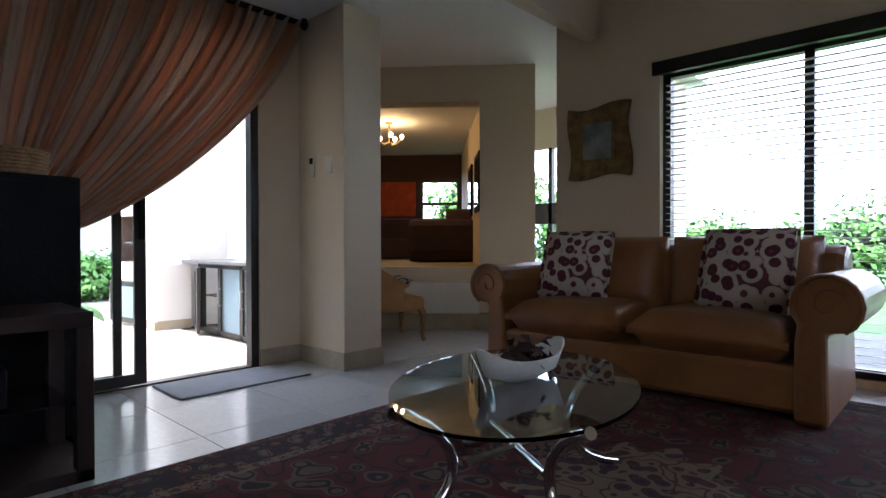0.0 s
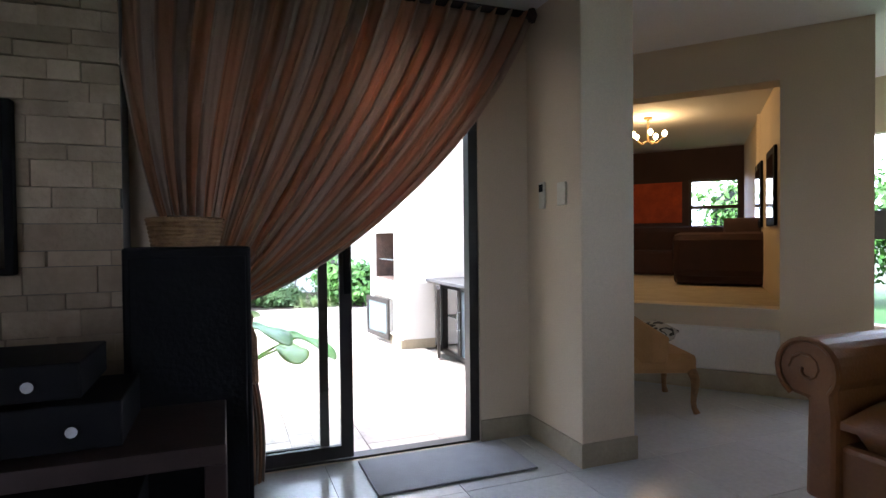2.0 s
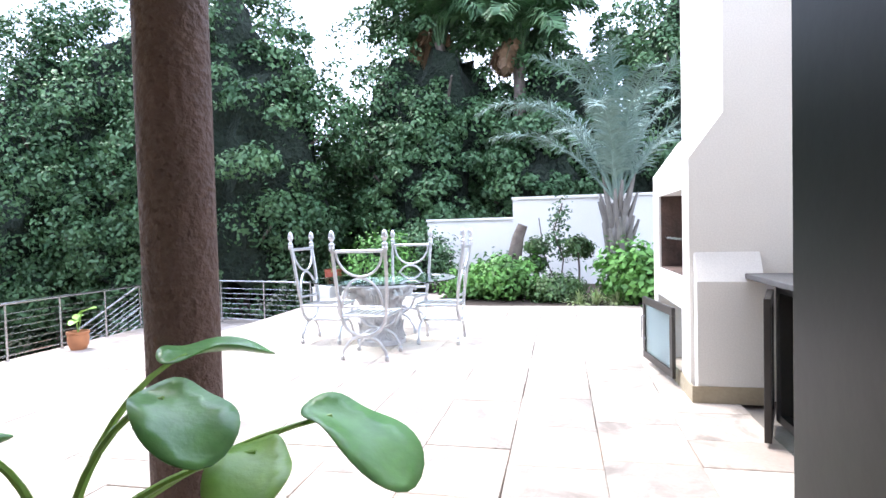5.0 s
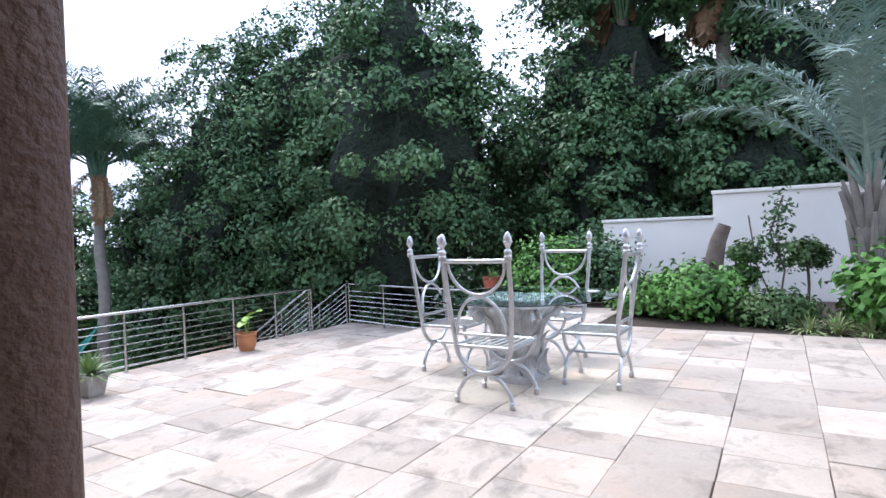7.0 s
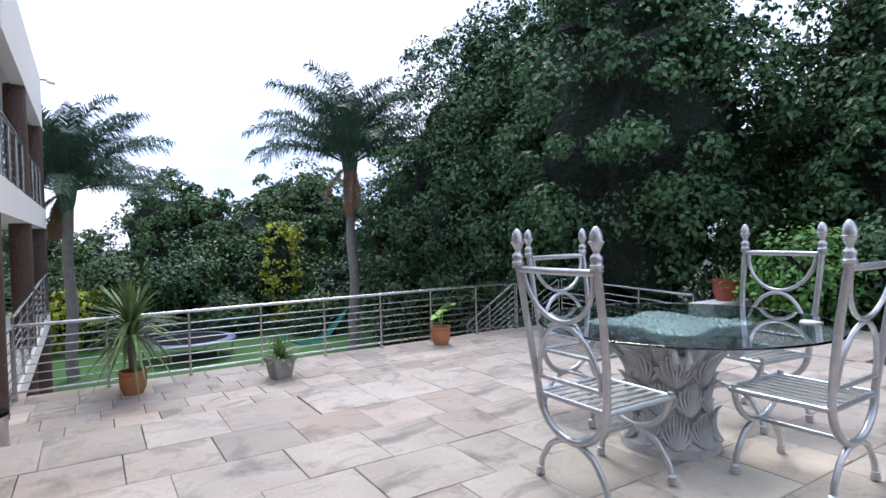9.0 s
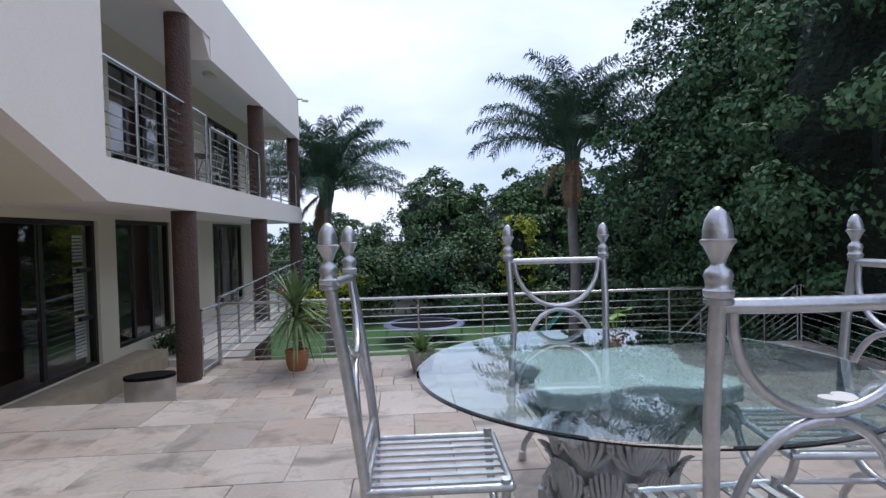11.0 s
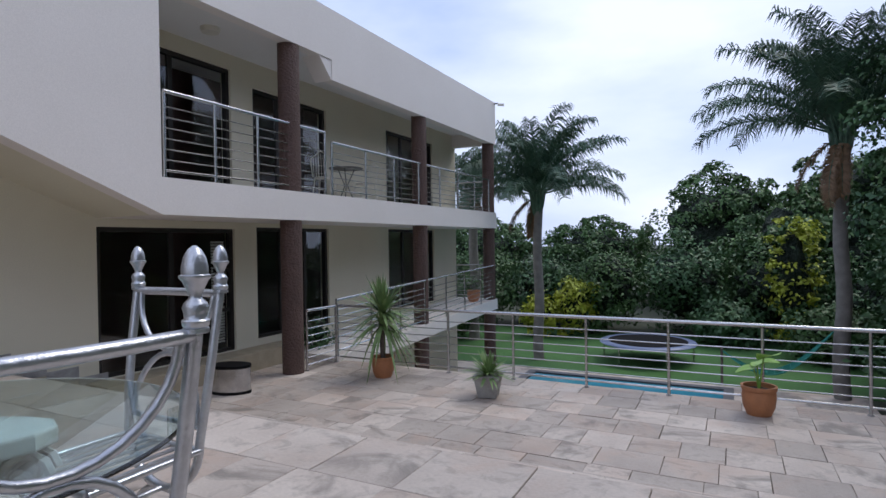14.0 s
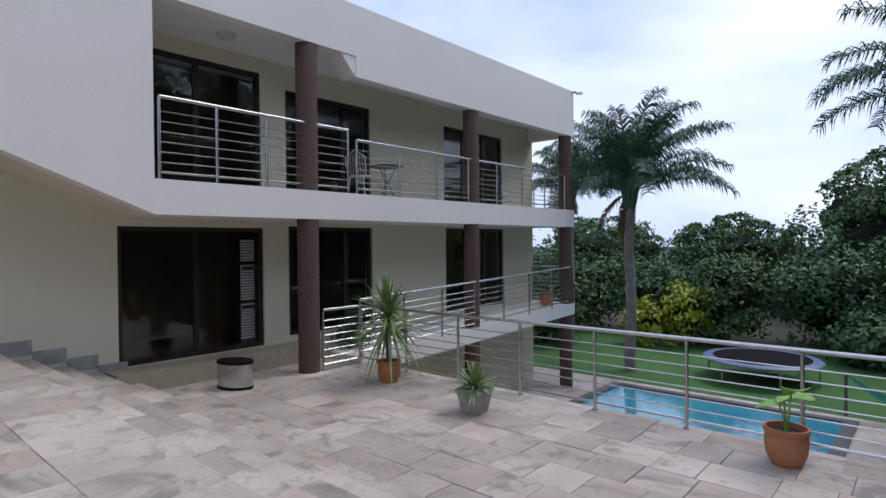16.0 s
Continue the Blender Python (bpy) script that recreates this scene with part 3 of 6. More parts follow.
paving(base_u, -13.3, -3.64, -2.1, 3.3, U, 0.54, (0.54, 0.54, 0.66, 0.42), 1)
paving(base_u, -13.3, -4.55, -2.74, -2.1, U, 0.64, (0.54, 0.66, 0.6), 2)
paving(base_w, -15.2, -13.31, -2.72, -0.4, U, 0.54, (0.54, 0.66, 0.42), 4)
paving(base_l, -15.0, -4.6, -7.95, -4.34, L, 0.5, (0.42, 0.5, 0.62), 3)
paving(base_s, -16.5, -15.01, -7.87, -2.74, L, 0.5, (0.42, 0.5, 0.62), 5)
steps = setting(new("steps"), "broad sandstone steps between the two terraces", "steps")
for k in range(1, 5):
    z = U - 0.16 * k
    y = -2.72 - 0.4 * k
    make("riser", Geo().box(-13.3, y, L - 0.05, -4.55, y + 0.4, z - 0.034), M_JOINT, steps)
    paving(steps, -13.3, -4.56, y - 0.015, y + 0.4, z, 0.415, (0.5, 0.62, 0.7), 10 + k)
for k in range(5):
    box("skirting", HX - 0.014, -3.12 - 0.4 * k, U - 0.16 * k - 0.10, HX - 0.002, -2.72 - 0.4 * k, U - 0.16 * k + 0.10, M_CONCRETE, steps)


# ---- vegetation ----
def kites(pos, nor, length, width, roll, mat, name, parent=None, bend=0.25):
    """Many small pointed leaves as one mesh, each a folded kite."""
    n = len(pos)
    nor = nor / (np.linalg.norm(nor, axis=1, keepdims=True) + 1e-9)
    ref = np.where(np.abs(nor[:, 2:3]) < 0.9, np.array([[0, 0, 1.0]]), np.array([[1.0, 0, 0]]))
    a = np.cross(nor, ref)
    a /= np.linalg.norm(a, axis=1, keepdims=True) + 1e-9
    b = np.cross(nor, a)
    c, s = np.cos(roll)[:, None], np.sin(roll)[:, None]
    u, w = a * c + b * s, -a * s + b * c
    ln, wd = length[:, None], width[:, None]
    v = np.stack([pos - u * ln * 0.5, pos + w * wd * 0.5 + nor * ln * 0.06, pos + u * ln * 0.5 - nor * ln * bend, pos - w * wd * 0.5 + nor * ln * 0.06], 1).reshape(-1, 3)
    me = bpy.data.meshes.new(name)
    me.vertices.add(4 * n)
    me.vertices.foreach_set("co", v.ravel())
    me.loops.add(4 * n)
    me.loops.foreach_set("vertex_index", np.arange(4 * n))
    me.polygons.add(n)
    me.polygons.foreach_set("loop_start", np.arange(0, 4 * n, 4))
    me.update()
    me.validate()
    me.materials.append(mat)
    ob = new(name, me)
    if parent:
        ob.parent = parent
    return ob


def crown_leaves(r3, clumps, per, leaf, mat, seed, parent, spread=0.34, hollow=0.62, name="foliage"):
    g = np.random.RandomState(seed)
    d = g.normal(size=(clumps, 3))
    d /= np.linalg.norm(d, axis=1, keepdims=True)
    lump = 1 + 0.16 * np.sin(d[:, 0] * 5 + seed) * np.cos(d[:, 1] * 4 + seed * 2) + 0.12 * np.sin(d[:, 2] * 7 + d[:, 0] * 3)
    rad = (hollow + (1 - hollow) * g.rand(clumps) ** 0.6) * lump
    cen = d * rad[:, None] * np.array(r3)
    k = np.repeat(np.arange(clumps), per)
    size = spread * (0.6 + 0.8 * g.rand(clumps))[k]
    off = g.normal(size=(len(k), 3)) * size[:, None] * np.array([1, 1, 0.7])
    pos = cen[k] + off
    nor = d[k] * 0.6 + off / (size[:, None] + 1e-6) * 0.35 + g.normal(size=(len(k), 3)) * 0.5 + np.array([0, 0, 0.5])
    ln = leaf * (0.7 + 0.6 * g.rand(len(k)))
    return kites(pos, nor, ln, ln * 0.55, g.rand(len(k)) * 6.28, mat, name, parent)


def lobed_leaves(r3, lobes, per, leaf, mat, seed, parent):
    """A crown of leafy boughs: each bough is a lump whose outer, upper side carries the leaves."""
    g = np.random.RandomState(seed)
    d = g.normal(size=(lobes, 3))
    d /= np.linalg.norm(d, axis=1, keepdims=True)
    big = 1 + 0.14 * np.sin(d[:, 0] * 4 + seed) * np.cos(d[:, 1] * 3 + seed * 2) + 0.1 * np.sin(d[:, 2] * 6 + seed)
    cen = d * ((0.66 + 0.3 * g.rand(lobes)) * big)[:, None] * np.array(r3)
    size = r3[0] * (0.09 + 0.17 * g.rand(lobes) ** 1.5)
    k = np.repeat(np.arange(lobes), per)
    e = g.normal(size=(len(k), 3)) + d[k] * 0.7 + np.array([0, 0, 0.45])
    e /= np.linalg.norm(e, axis=1, keepdims=True)
    ragged = 0.78 + 0.3 * g.rand(len(k)) + 0.22 * np.sin(e[:, 0] * 9 + k) * np.cos(e[:, 1] * 8 + k * 2) * np.sin(e[:, 2] * 7 + k)
    pos = cen[k] + e * (size[k] * ragged)[:, None] * np.array([1.15, 1.15, 0.85])
    nor = e * 0.9 + g.normal(size=(len(k), 3)) * 0.45 + np.array([0, 0, 0.25])
    ln = leaf * (0.65 + 0.7 * g.rand(len(k)))
    return kites(pos, nor, ln, ln * 0.58, g.rand(len(k)) * 6.28, mat, "foliage", parent)


# lumpy filler inside a crown, coloured as the shade in its gaps
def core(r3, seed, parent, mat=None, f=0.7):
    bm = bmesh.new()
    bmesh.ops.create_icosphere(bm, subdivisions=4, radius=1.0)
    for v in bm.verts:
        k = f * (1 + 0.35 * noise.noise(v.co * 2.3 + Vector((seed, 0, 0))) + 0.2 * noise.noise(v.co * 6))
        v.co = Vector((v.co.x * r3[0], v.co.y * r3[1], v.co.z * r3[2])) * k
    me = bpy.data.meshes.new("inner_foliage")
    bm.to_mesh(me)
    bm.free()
    me.materials.append(mat or M_GAPSHADE)
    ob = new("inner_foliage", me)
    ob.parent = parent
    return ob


def broad_tree(x, y, z0, h, r, seed, mat, clumps=300, per=42, leaf=0.2, label="tall broadleaf tree with dense dark green foliage", low=0.0):
    t = thing("tree", x, y, z0, label, "tree", "garden trees")
    cz = (h + low) / 2
    rz = (h - low) / 2
    g = Geo().tube([(0, 0, -0.1), (0.1, 0.05, cz * 0.5), (0, 0, cz * 1.2)], [0.28, 0.2, 0.1], 10)
    rr = random.Random(seed)
    for i in range(6):
        a = rr.random() * 6.28
        g.tube([(0, 0, cz * (0.4 + 0.1 * i)), (math.cos(a) * r * 0.4, math.sin(a) * r * 0.4, cz * (0.6 + 0.12 * i)), (math.cos(a) * r * 0.8, math.sin(a) * r * 0.8, cz * (0.7 + 0.14 * i))], [0.1, 0.07, 0.03], 6)
    make("trunk", g, M_BARK, t, smooth=True)
    f = lobed_leaves((r, r, rz), clumps, per, leaf, mat, seed, t)
    f.location = (0, 0, cz)
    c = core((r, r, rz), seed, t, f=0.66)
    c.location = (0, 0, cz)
    return t


for x, y, h, r, s in ((-18.6, -7.4, 12.5, 3.3, 1), (-19.8, -11.3, 12.5, 4.0, 2), (-22.6, -2.2, 12.6, 3.4, 3), (-23.0, 1.9, 11.5, 3.2, 4), (-24.0, -5.8, 8.4, 2.2, 9), (-20.2, -2.0, 8.4, 2.0, 10), (-20.2, 1.3, 7.6, 1.9, 21), (-19.5, -19.5, 7.6, 3.2, 22), (-22.0, 6.2, 12.5, 3.6, 5), (-18.7, -10.0, 8.6, 2.7, 6), (-22.5, -15.8, 9.2, 3.6, 7), (-19.0, -14.2, 11.4, 3.8, 8)):
    broad_tree(x, y, LAWN, h, r, s, M_LEAF, clumps=230, per=170, leaf=0.145)
for x, y, h, r, s in ((-26, -27, 8.3, 4.2, 11), (-19, -34, 9.2, 4.8, 12), (-12, -38, 8.6, 4.5, 13), (-15.5, -30, 6.6, 3.4, 14), (-31, -22, 8.5, 4.5, 15), (-3.5, -42, 5.6, 4.5, 16), (5, -40, 5.8, 4.5, 17)):
    broad_tree(x, y, LAWN, h, r, s, M_LEAF2, clumps=120, per=130, leaf=0.25, label="rounded mid green garden tree beyond the lawn")


def shrub(x, y, z, r, h, mat, seed, label, leaf=0.12, clumps=60, per=34, name="shrub", inner=True, group="garden shrubs"):
    s = thing(name, x, y, z, label, "shrub", group)
    f = crown_leaves((r, r, h / 2), clumps, per, leaf, mat, seed, s, spread=0.12 * r + 0.05, hollow=0.5)
    f.location = (0, 0, h / 2)
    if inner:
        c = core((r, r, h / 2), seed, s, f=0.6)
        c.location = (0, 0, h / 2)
    make("stem", Geo().tube([(0, 0, -0.03), (0.02, 0, h * 0.5)], 0.025, 6), M_BARK, s)
    return s


for i, (x, y, r, h) in enumerate(((-17.5, -24.5, 2.2, 3.4), (-14.0, -26.5, 2.2, 3.9), (-10.5, -27.0, 2.0, 4.2), (-7.2, -26.0, 2.1, 4.0), (-4.0, -27.5, 2.0, 3.4), (-0.5, -26.0, 2.2, 3.8), (3.5, -27.0, 2.4, 4.4), (-1.5, -21.5, 1.6, 3.2), (1.5, -20.0, 1.8, 3.6), (-19.5, -20.0, 2.3, 4.4), (-12.3, -24.3, 1.3, 1.6), (-15.5, -22.0, 1.3, 1.8), (-17.0, -17.0, 1.6, 3.0))):
    shrub(x, y, LAWN, r, h, (M_LEAF, M_LEAF2)[i % 2], 30 + i, "dense green shrub border along the lawn", leaf=0.2, clumps=120, per=36)
for x, y, r, h, s in ((-14.5, -24.6, 0.85, 5.3, 51), (-6.2, -24.2, 0.9, 2.6, 52), (-4.9, -23.5, 0.7, 1.9, 53)):
    shrub(x, y, LAWN, r, h, M_LIME, s, "golden lime leaved shrub by the lawn", leaf=0.2, clumps=60, per=30)


def frond(g, length, rise, bend, leaf, n, width, seed, hang):
    """One feather frond in the x-z plane that leaves at the angle rise and bows over by bend; returns its rib."""
    r = random.Random(seed)
    pts, q = [], Vector((0.05, 0, 0))
    for i in range(17):
        pts.append(tuple(q))
        a = radians(rise - bend * (i / 16) ** 1.9)
        q = q + Vector((math.cos(a), 0, math.sin(a))) * (length / 16)
    for i in range(n):
        t = 0.16 + 0.84 * i / n
        k = t * 16
        j = min(int(k), 15)
        p = Vector(pts[j]).lerp(Vector(pts[j + 1]), k - j)
        d = (Vector(pts[j + 1]) - Vector(pts[j])).normalized()
        up = Vector((-d.z, 0, d.x))
        ll = leaf * (0.35 + 0.65 * math.sin(math.pi * min(1.0, 0.15 + 0.8 * t)) ** 0.7)
        for s in (-1, 1):
            out = (Vector((0, s, 0)) * r.uniform(0.5, 1.0) + d * r.uniform(0.35, 0.75) + up * r.uniform(-0.2, 0.55)).normalized()
            mid = p + out * ll * 0.5
            tip = mid + (out + Vector((0, 0, -hang * r.uniform(0.6, 1.4)))).normalized() * ll * 0.55
            w = d * width
            g.add([p - w * 0.5, p + w * 0.5, mid + w * 0.55, mid - w * 0.55, tip], [(0, 1, 2, 3), (3, 2, 4)])
    return pts


def palm(x, y, z0, trunk_h, n, length, leaf, mat, seed, label, r0=0.2, dead=4, width=0.03, steep=88, span=84, bend=85, hang=1.4, boots=0.0, bark=None):
    p = thing("palm_tree", x, y, z0, label, "palm tree", "palms")
    r = random.Random(seed)
    tr = Geo().tube([(0.04 * math.sin(i), 0.03 * math.cos(i * 1.3), trunk_h * i / 12 - 0.05) for i in range(13)], [r0 * (1.15 - 0.3 * i / 12 + (0.03 if i % 2 else 0)) for i in range(13)], 12)
    make("trunk", tr, bark or M_PALMBARK, p, smooth=True)
    leaves, ribs, dry = Geo(), Geo(), Geo()
    side = r.random() * 360
    for i in range(n + dead):
        g = Geo()
        a = i * 137.5 + r.uniform(-12, 12) if i < n else side + r.uniform(-50, 50)
        e = steep - span * (i / n) if i < n else -35 - r.random() * 30
        k = 1.0 if i < n else 0.5
        pts = frond(g, length * k * r.uniform(0.85, 1.08), e, bend * r.uniform(0.8, 1.2) if i < n else 45, leaf * k, 84, width, seed * 100 + i, hang)
        m = pose(0, 0, trunk_h, 0, 0, a)
        g.move(m)
        (leaves if i < n else dry).add(g.v, g.f)
        ribs.tube([m @ Vector(q) for q in pts], [0.032 * (1 - 0.85 * t / 16) for t in range(17)], 5)
    make("fronds", leaves, mat, p)
    make("ribs", ribs, mat, p)
    if dead:
        make("dry_fronds", dry, M_DEAD, p)
    stubs = Geo()
    for i in range(22):
        a, h = radians(i * 137.5), trunk_h - 0.5 - boots * r.random() + 0.5 * (i / 22)
        q = Vector((math.cos(a), math.sin(a), 0))
        stubs.tube([q * r0 * 0.55 + Vector((0, 0, h - 0.2)), q * r0 * 1.15 + Vector((0, 0, h + 0.15)), q * r0 * (1.7 + r.random() * 0.5) + Vector((0, 0, h + 0.55 + 0.2 * r.random()))], [0.075, 0.06, 0.025], 5)
    make("leaf_bases", stubs, M_PALMBARK if boots else mat, p, smooth=True)
    return p


palm(-14.95, -16.97, LAWN, 6.8, 36, 3.8, 0.78, M_PALM, 1, "tall feather palm with grey trunk beside the lawn", r0=0.17, dead=5, width=0.03, span=66, bend=76)
palm(-6.33, -18.68, LAWN, 5.8, 36, 3.4, 0.7, M_PALM, 2, "feather palm with grey trunk near the house corner", r0=0.16, dead=5, width=0.03, span=78, bend=72)
palm(-2.6, -21.5, LAWN, 6.2, 20, 2.4, 0.6, M_PALM, 3, "feather palm behind the house")
palm(-14.8, 3.1, U - 0.03, 1.9, 16, 3.4, 0.44, M_BLUE, 4, "blue-grey jelly palm with arching fronds", r0=0.19, dead=0, width=0.024, steep=92, span=42, bend=95, hang=0.5, boots=0.8)
palm(-21.3, -1.7, LAWN, 10.8, 18, 2.6, 0.9, M_LEAF, 5, "tall wild palm with hanging dry fronds", r0=0.2, dead=16, width=0.08, hang=0.8, bark=M_BARK)
palm(-21.3, 0.8, LAWN, 10.2, 18, 2.4, 0.9, M_LEAF, 6, "tall wild palm with hanging dry fronds", r0=0.2, dead=16, width=0.08, hang=0.8, bark=M_BARK)

# bed along the garden wall
for i, (x, y, r, h, m, lf) in enumerate(((-14.6, 0.9, 0.75, 0.8, M_SHRUB, 0.11), (-14.0, 3.5, 0.85, 0.95, M_SHRUB, 0.14), (-14.7, 0.2, 0.55, 0.55, M_SHRUB, 0.09), (-14.3, 4.8, 0.7, 0.9, M_SHRUB, 0.13), (-14.2, 1.9, 0.5, 0.4, M_LEAF2, 0.08), (-15.6, -2.0, 0.85, 1.25, M_SHRUB, 0.1), (-16.2, -1.2, 0.8, 1.35, M_LEAF, 0.1))):
    shrub(x, y, U - 0.02, r, h, m, 70 + i, "leafy green garden shrub in the bed", leaf=lf, clumps=90, per=36)


def standard(x, y, h, r, seed):
    s = thing("topiary", x, y, U - 0.02, "small clipped standard shrub on a thin stem", "shrub", "topiaries")
    make("stem", Geo().tube([(0, 0, 0), (0.03, 0.02, h * 0.5), (0, 0, h)], 0.022, 6), M_BARK, s, smooth=True)
    f = crown_leaves((r, r, r * 0.7), 50, 30, 0.07, M_LEAF2, seed, s, spread=0.06, hollow=0.5)
    f.location = (0, 0, h)


standard(-15.4, 2.35, 0.95, 0.3, 91)
standard(-15.4, 1.5, 1.0, 0.2, 92)
standard(-15.4, 1.45, 0.62, 0.22, 93)
climber = thing("rose_bush", -15.6, 1.95, U - 0.02, "thin climbing rose against the white wall", "shrub")
make("stem", Geo().tube([(0, 0, 0), (0.1, 0.1, 0.7), (0, -0.1, 1.3), (0, 0.1, 1.9)], 0.015, 6).tube([(0, 0, 0), (0, -0.3, 0.8), (0, -0.4, 1.6)], 0.012, 6), M_BARK, climber)
f = crown_leaves((0.15, 0.28, 0.8), 34, 12, 0.09, M_LEAF, 94, climber, spread=0.09, hollow=0.2)
f.location = (0, 0, 1.25)
stump = thing("tree_stump", -14.9, 0.95, U - 0.02, "weathered leaning dead tree stump in the bed", "stump")
make("trunk", Geo().tube([(0, 0, -0.05), (0.02, 0.02, 0.4), (0.0, 0.12, 0.8), (0.02, 0.2, 1.2), (0, 0.3, 1.45)], [0.2, 0.14, 0.15, 0.12, 0.1], 9).tube([(0, -0.6, 0), (0, -0.5, 0.5), (0.02, -0.42, 0.68)], [0.16, 0.14, 0.05], 8).tube([(0, -0.9, 0), (0, -0.8, 0.55), (0.02, -0.95, 0.6)], [0.14, 0.1, 0.05], 8), M_BARK, stump, smooth=True)


def blades(x, y, z, n, length, width, mat, seed, parent, arch=0.7, spread=1.0, base=0.03):
    r = random.Random(seed)
    g = Geo()
    for i in range(n):
        a, e = r.random() * 6.283, radians(r.uniform(88 - 85 * spread, 88))
        l = length * r.uniform(0.7, 1.1)
        d = Vector((math.cos(a) * math.cos(e), math.sin(a) * math.cos(e), math.sin(e)))
        s = Vector((-math.sin(a), math.cos(a), 0)) * width
        o = Vector((x, y, z)) + Vector((d.x, d.y, 0)) * base
        ps = [o + d * l * t - Vector((0, 0, arch * l * t * t * (1 - 0.3 * d.z))) * 0.6 for t in (0, 0.35, 0.7, 1.0)]
        up = Vector((0, 0, width * 0.3))
        g.add([ps[0] - s * 0.5, ps[0] + s * 0.5, ps[1] - s * 0.6 + up, ps[1] + s * 0.6 + up, ps[2] - s * 0.4, ps[2] + s * 0.4, ps[3]], [(0, 1, 3, 2), (2, 3, 5, 4), (4, 5, 6)])
    return make("blades", g, mat, parent)


for i, (x, y) in enumerate(((-13.6, 2.6), (-13.55, 2.95), (-13.65, 2.3))):
    gr = thing("ornamental_grass", x, y, U - 0.02, "tuft of pale striped ornamental grass", "grass", "grass tufts")
    blades(0, 0, 0, 90, 0.5, 0.014, M_PALE, 60 + i, gr, arch=1.0)


def pot_profile(r, h):
    return [(r * 0.68, 0), (r * 0.9, h * 0.3), (r * 0.97, h * 0.65), (r * 0.92, h * 0.85), (r * 1.0, h * 0.87), (r * 1.02, h), (r * 0.88, h), (r * 0.85, h * 0.82)]


def round_pot(x, y, z, r, h, label, mat=None, name="potted_plant", group="potted plants"):
    p = thing(name, x, y, z, label, "potted plant", group)
    make("pot", Geo().lathe(pot_profile(r, h), 28), mat or M_TERRA, p, smooth=True)
    make("soil", Geo().lathe([(r * 0.86, h * 0.78), (r * 0.86, h * 0.84)], 20), M_SOIL, p)
    return p


yu = round_pot(-7.33, -7.14, L, 0.19, 0.34, "spiky yucca in a round terracotta pot on the terrace")
make("stem", Geo().tube([(0, 0, 0.25), (0.02, 0, 0.6), (0, 0, 1.05)], 0.038, 8), M_BARK, yu, smooth=True)
blades(0, 0, 1.05, 90, 0.78, 0.045, M_YUCCA, 5, yu, arch=0.4, spread=1.3)
blades(0, 0, 0.85, 80, 0.72, 0.042, M_YUCCA, 6, yu, arch=0.95, spread=1.5)
sq = thing("potted_plant", -9.34, -6.76, L, "spiky green plant in a square concrete pot", "potted plant", "potted plants", turn=12)
make("pot", Geo().add([(-0.13, -0.13, 0), (0.13, -0.13, 0), (0.13, 0.13, 0), (-0.13, 0.13, 0), (-0.18, -0.18, 0.3), (0.18, -0.18, 0.3), (0.18, 0.18, 0.3), (-0.18, 0.18, 0.3)],
     [(3, 2, 1, 0), (4, 5, 6, 7), (0, 1, 5, 4), (1, 2, 6, 5), (2, 3, 7, 6), (3, 0, 4, 7)]).box(-0.19, -0.19, 0.26, 0.19, 0.19, 0.32), M_CONCRETE, sq, bevel=0.012)
blades(0, 0, 0.3, 90, 0.46, 0.032, M_YUCCA, 8, sq, arch=0.5, spread=1.0)


def big_leaf(tip_at, normal_turn, size, tilt, mat, parent, wave=0.06):
    """A heart-shaped leaf with a midrib fold; its stalk joins at the notch."""
    n, g = 20, Geo()
    out = []
    for i in range(n):
        a = 2 * math.pi * i / n
        rr = size * (0.52 + 0.16 * math.cos(a) + (0.1 * math.cos(2 * a)))
        x, y = rr * math.cos(a) * 1.15 + size * 0.2, rr * math.sin(a)
        out.append((x, y, abs(y) * 0.22 - (x / size) ** 2 * size * 0.14 + wave * size * math.sin(3 * a)))
    mid = [(size * t, 0, -(t ** 2) * size * 0.14 - 0.01) for t in (-0.12, 0.2, 0.5, 0.8)]
    vs = out + mid
    fs = []
    for i in range(n):
        k = n + max(0, min(3, int((out[i][0] / size + 0.25) / 0.3)))
        k2 = n + max(0, min(3, int((out[(i + 1) % n][0] / size + 0.25) / 0.3)))
        fs.append((i, (i + 1) % n, k2) if k == k2 else (i, (i + 1) % n, k2, k))
    g.add(vs, fs)
    ob = make("leaf", g.move(Matrix.Translation(tip_at) @ pose(0, 0, 0, 0, 0, normal_turn) @ pose(0, 0, 0, 0, tilt, 0)), mat, parent, smooth=True)
    ob.modifiers.clear()
    s = ob.modifiers.new("smooth", "SUBSURF")
    s.levels = s.render_levels = 1
    t = ob.modifiers.new("thick", "SOLIDIFY")
    t.thickness = 0.004
    return ob


p3 = round_pot(-12.7, -7.38, L, 0.2, 0.36, "young plant with broad leaves in a terracotta pot")
for at, tu, sz, tl, st in (((0.02, 0, 0.62), 200, 0.24, -15, 0), ((-0.05, 0.05, 0.72), 120, 0.26, -25, 0), ((0.06, 0.02, 0.58), 20, 0.2, 10, 0)):
    big_leaf(at, tu, sz, tl, M_BIG2, p3)
    make("stalk", Geo().tube([(0, 0, 0.28), (at[0] * 0.4, at[1] * 0.4, 0.45), at], 0.01, 6), M_BIG2, p3)
rp = round_pot(-15.45, -3.12, U + 0.2, 0.2, 0.34, "red clay pot with sparse spiky plant on the low wall", material("red_clay", (0.36, 0.085, 0.045), (0.26, 0.06, 0.035), rough=0.6, scale=7, bump=0.1))
blades(0, 0, 0.28, 26, 0.42, 0.03, M_YUCCA, 19, rp, arch=0.6)
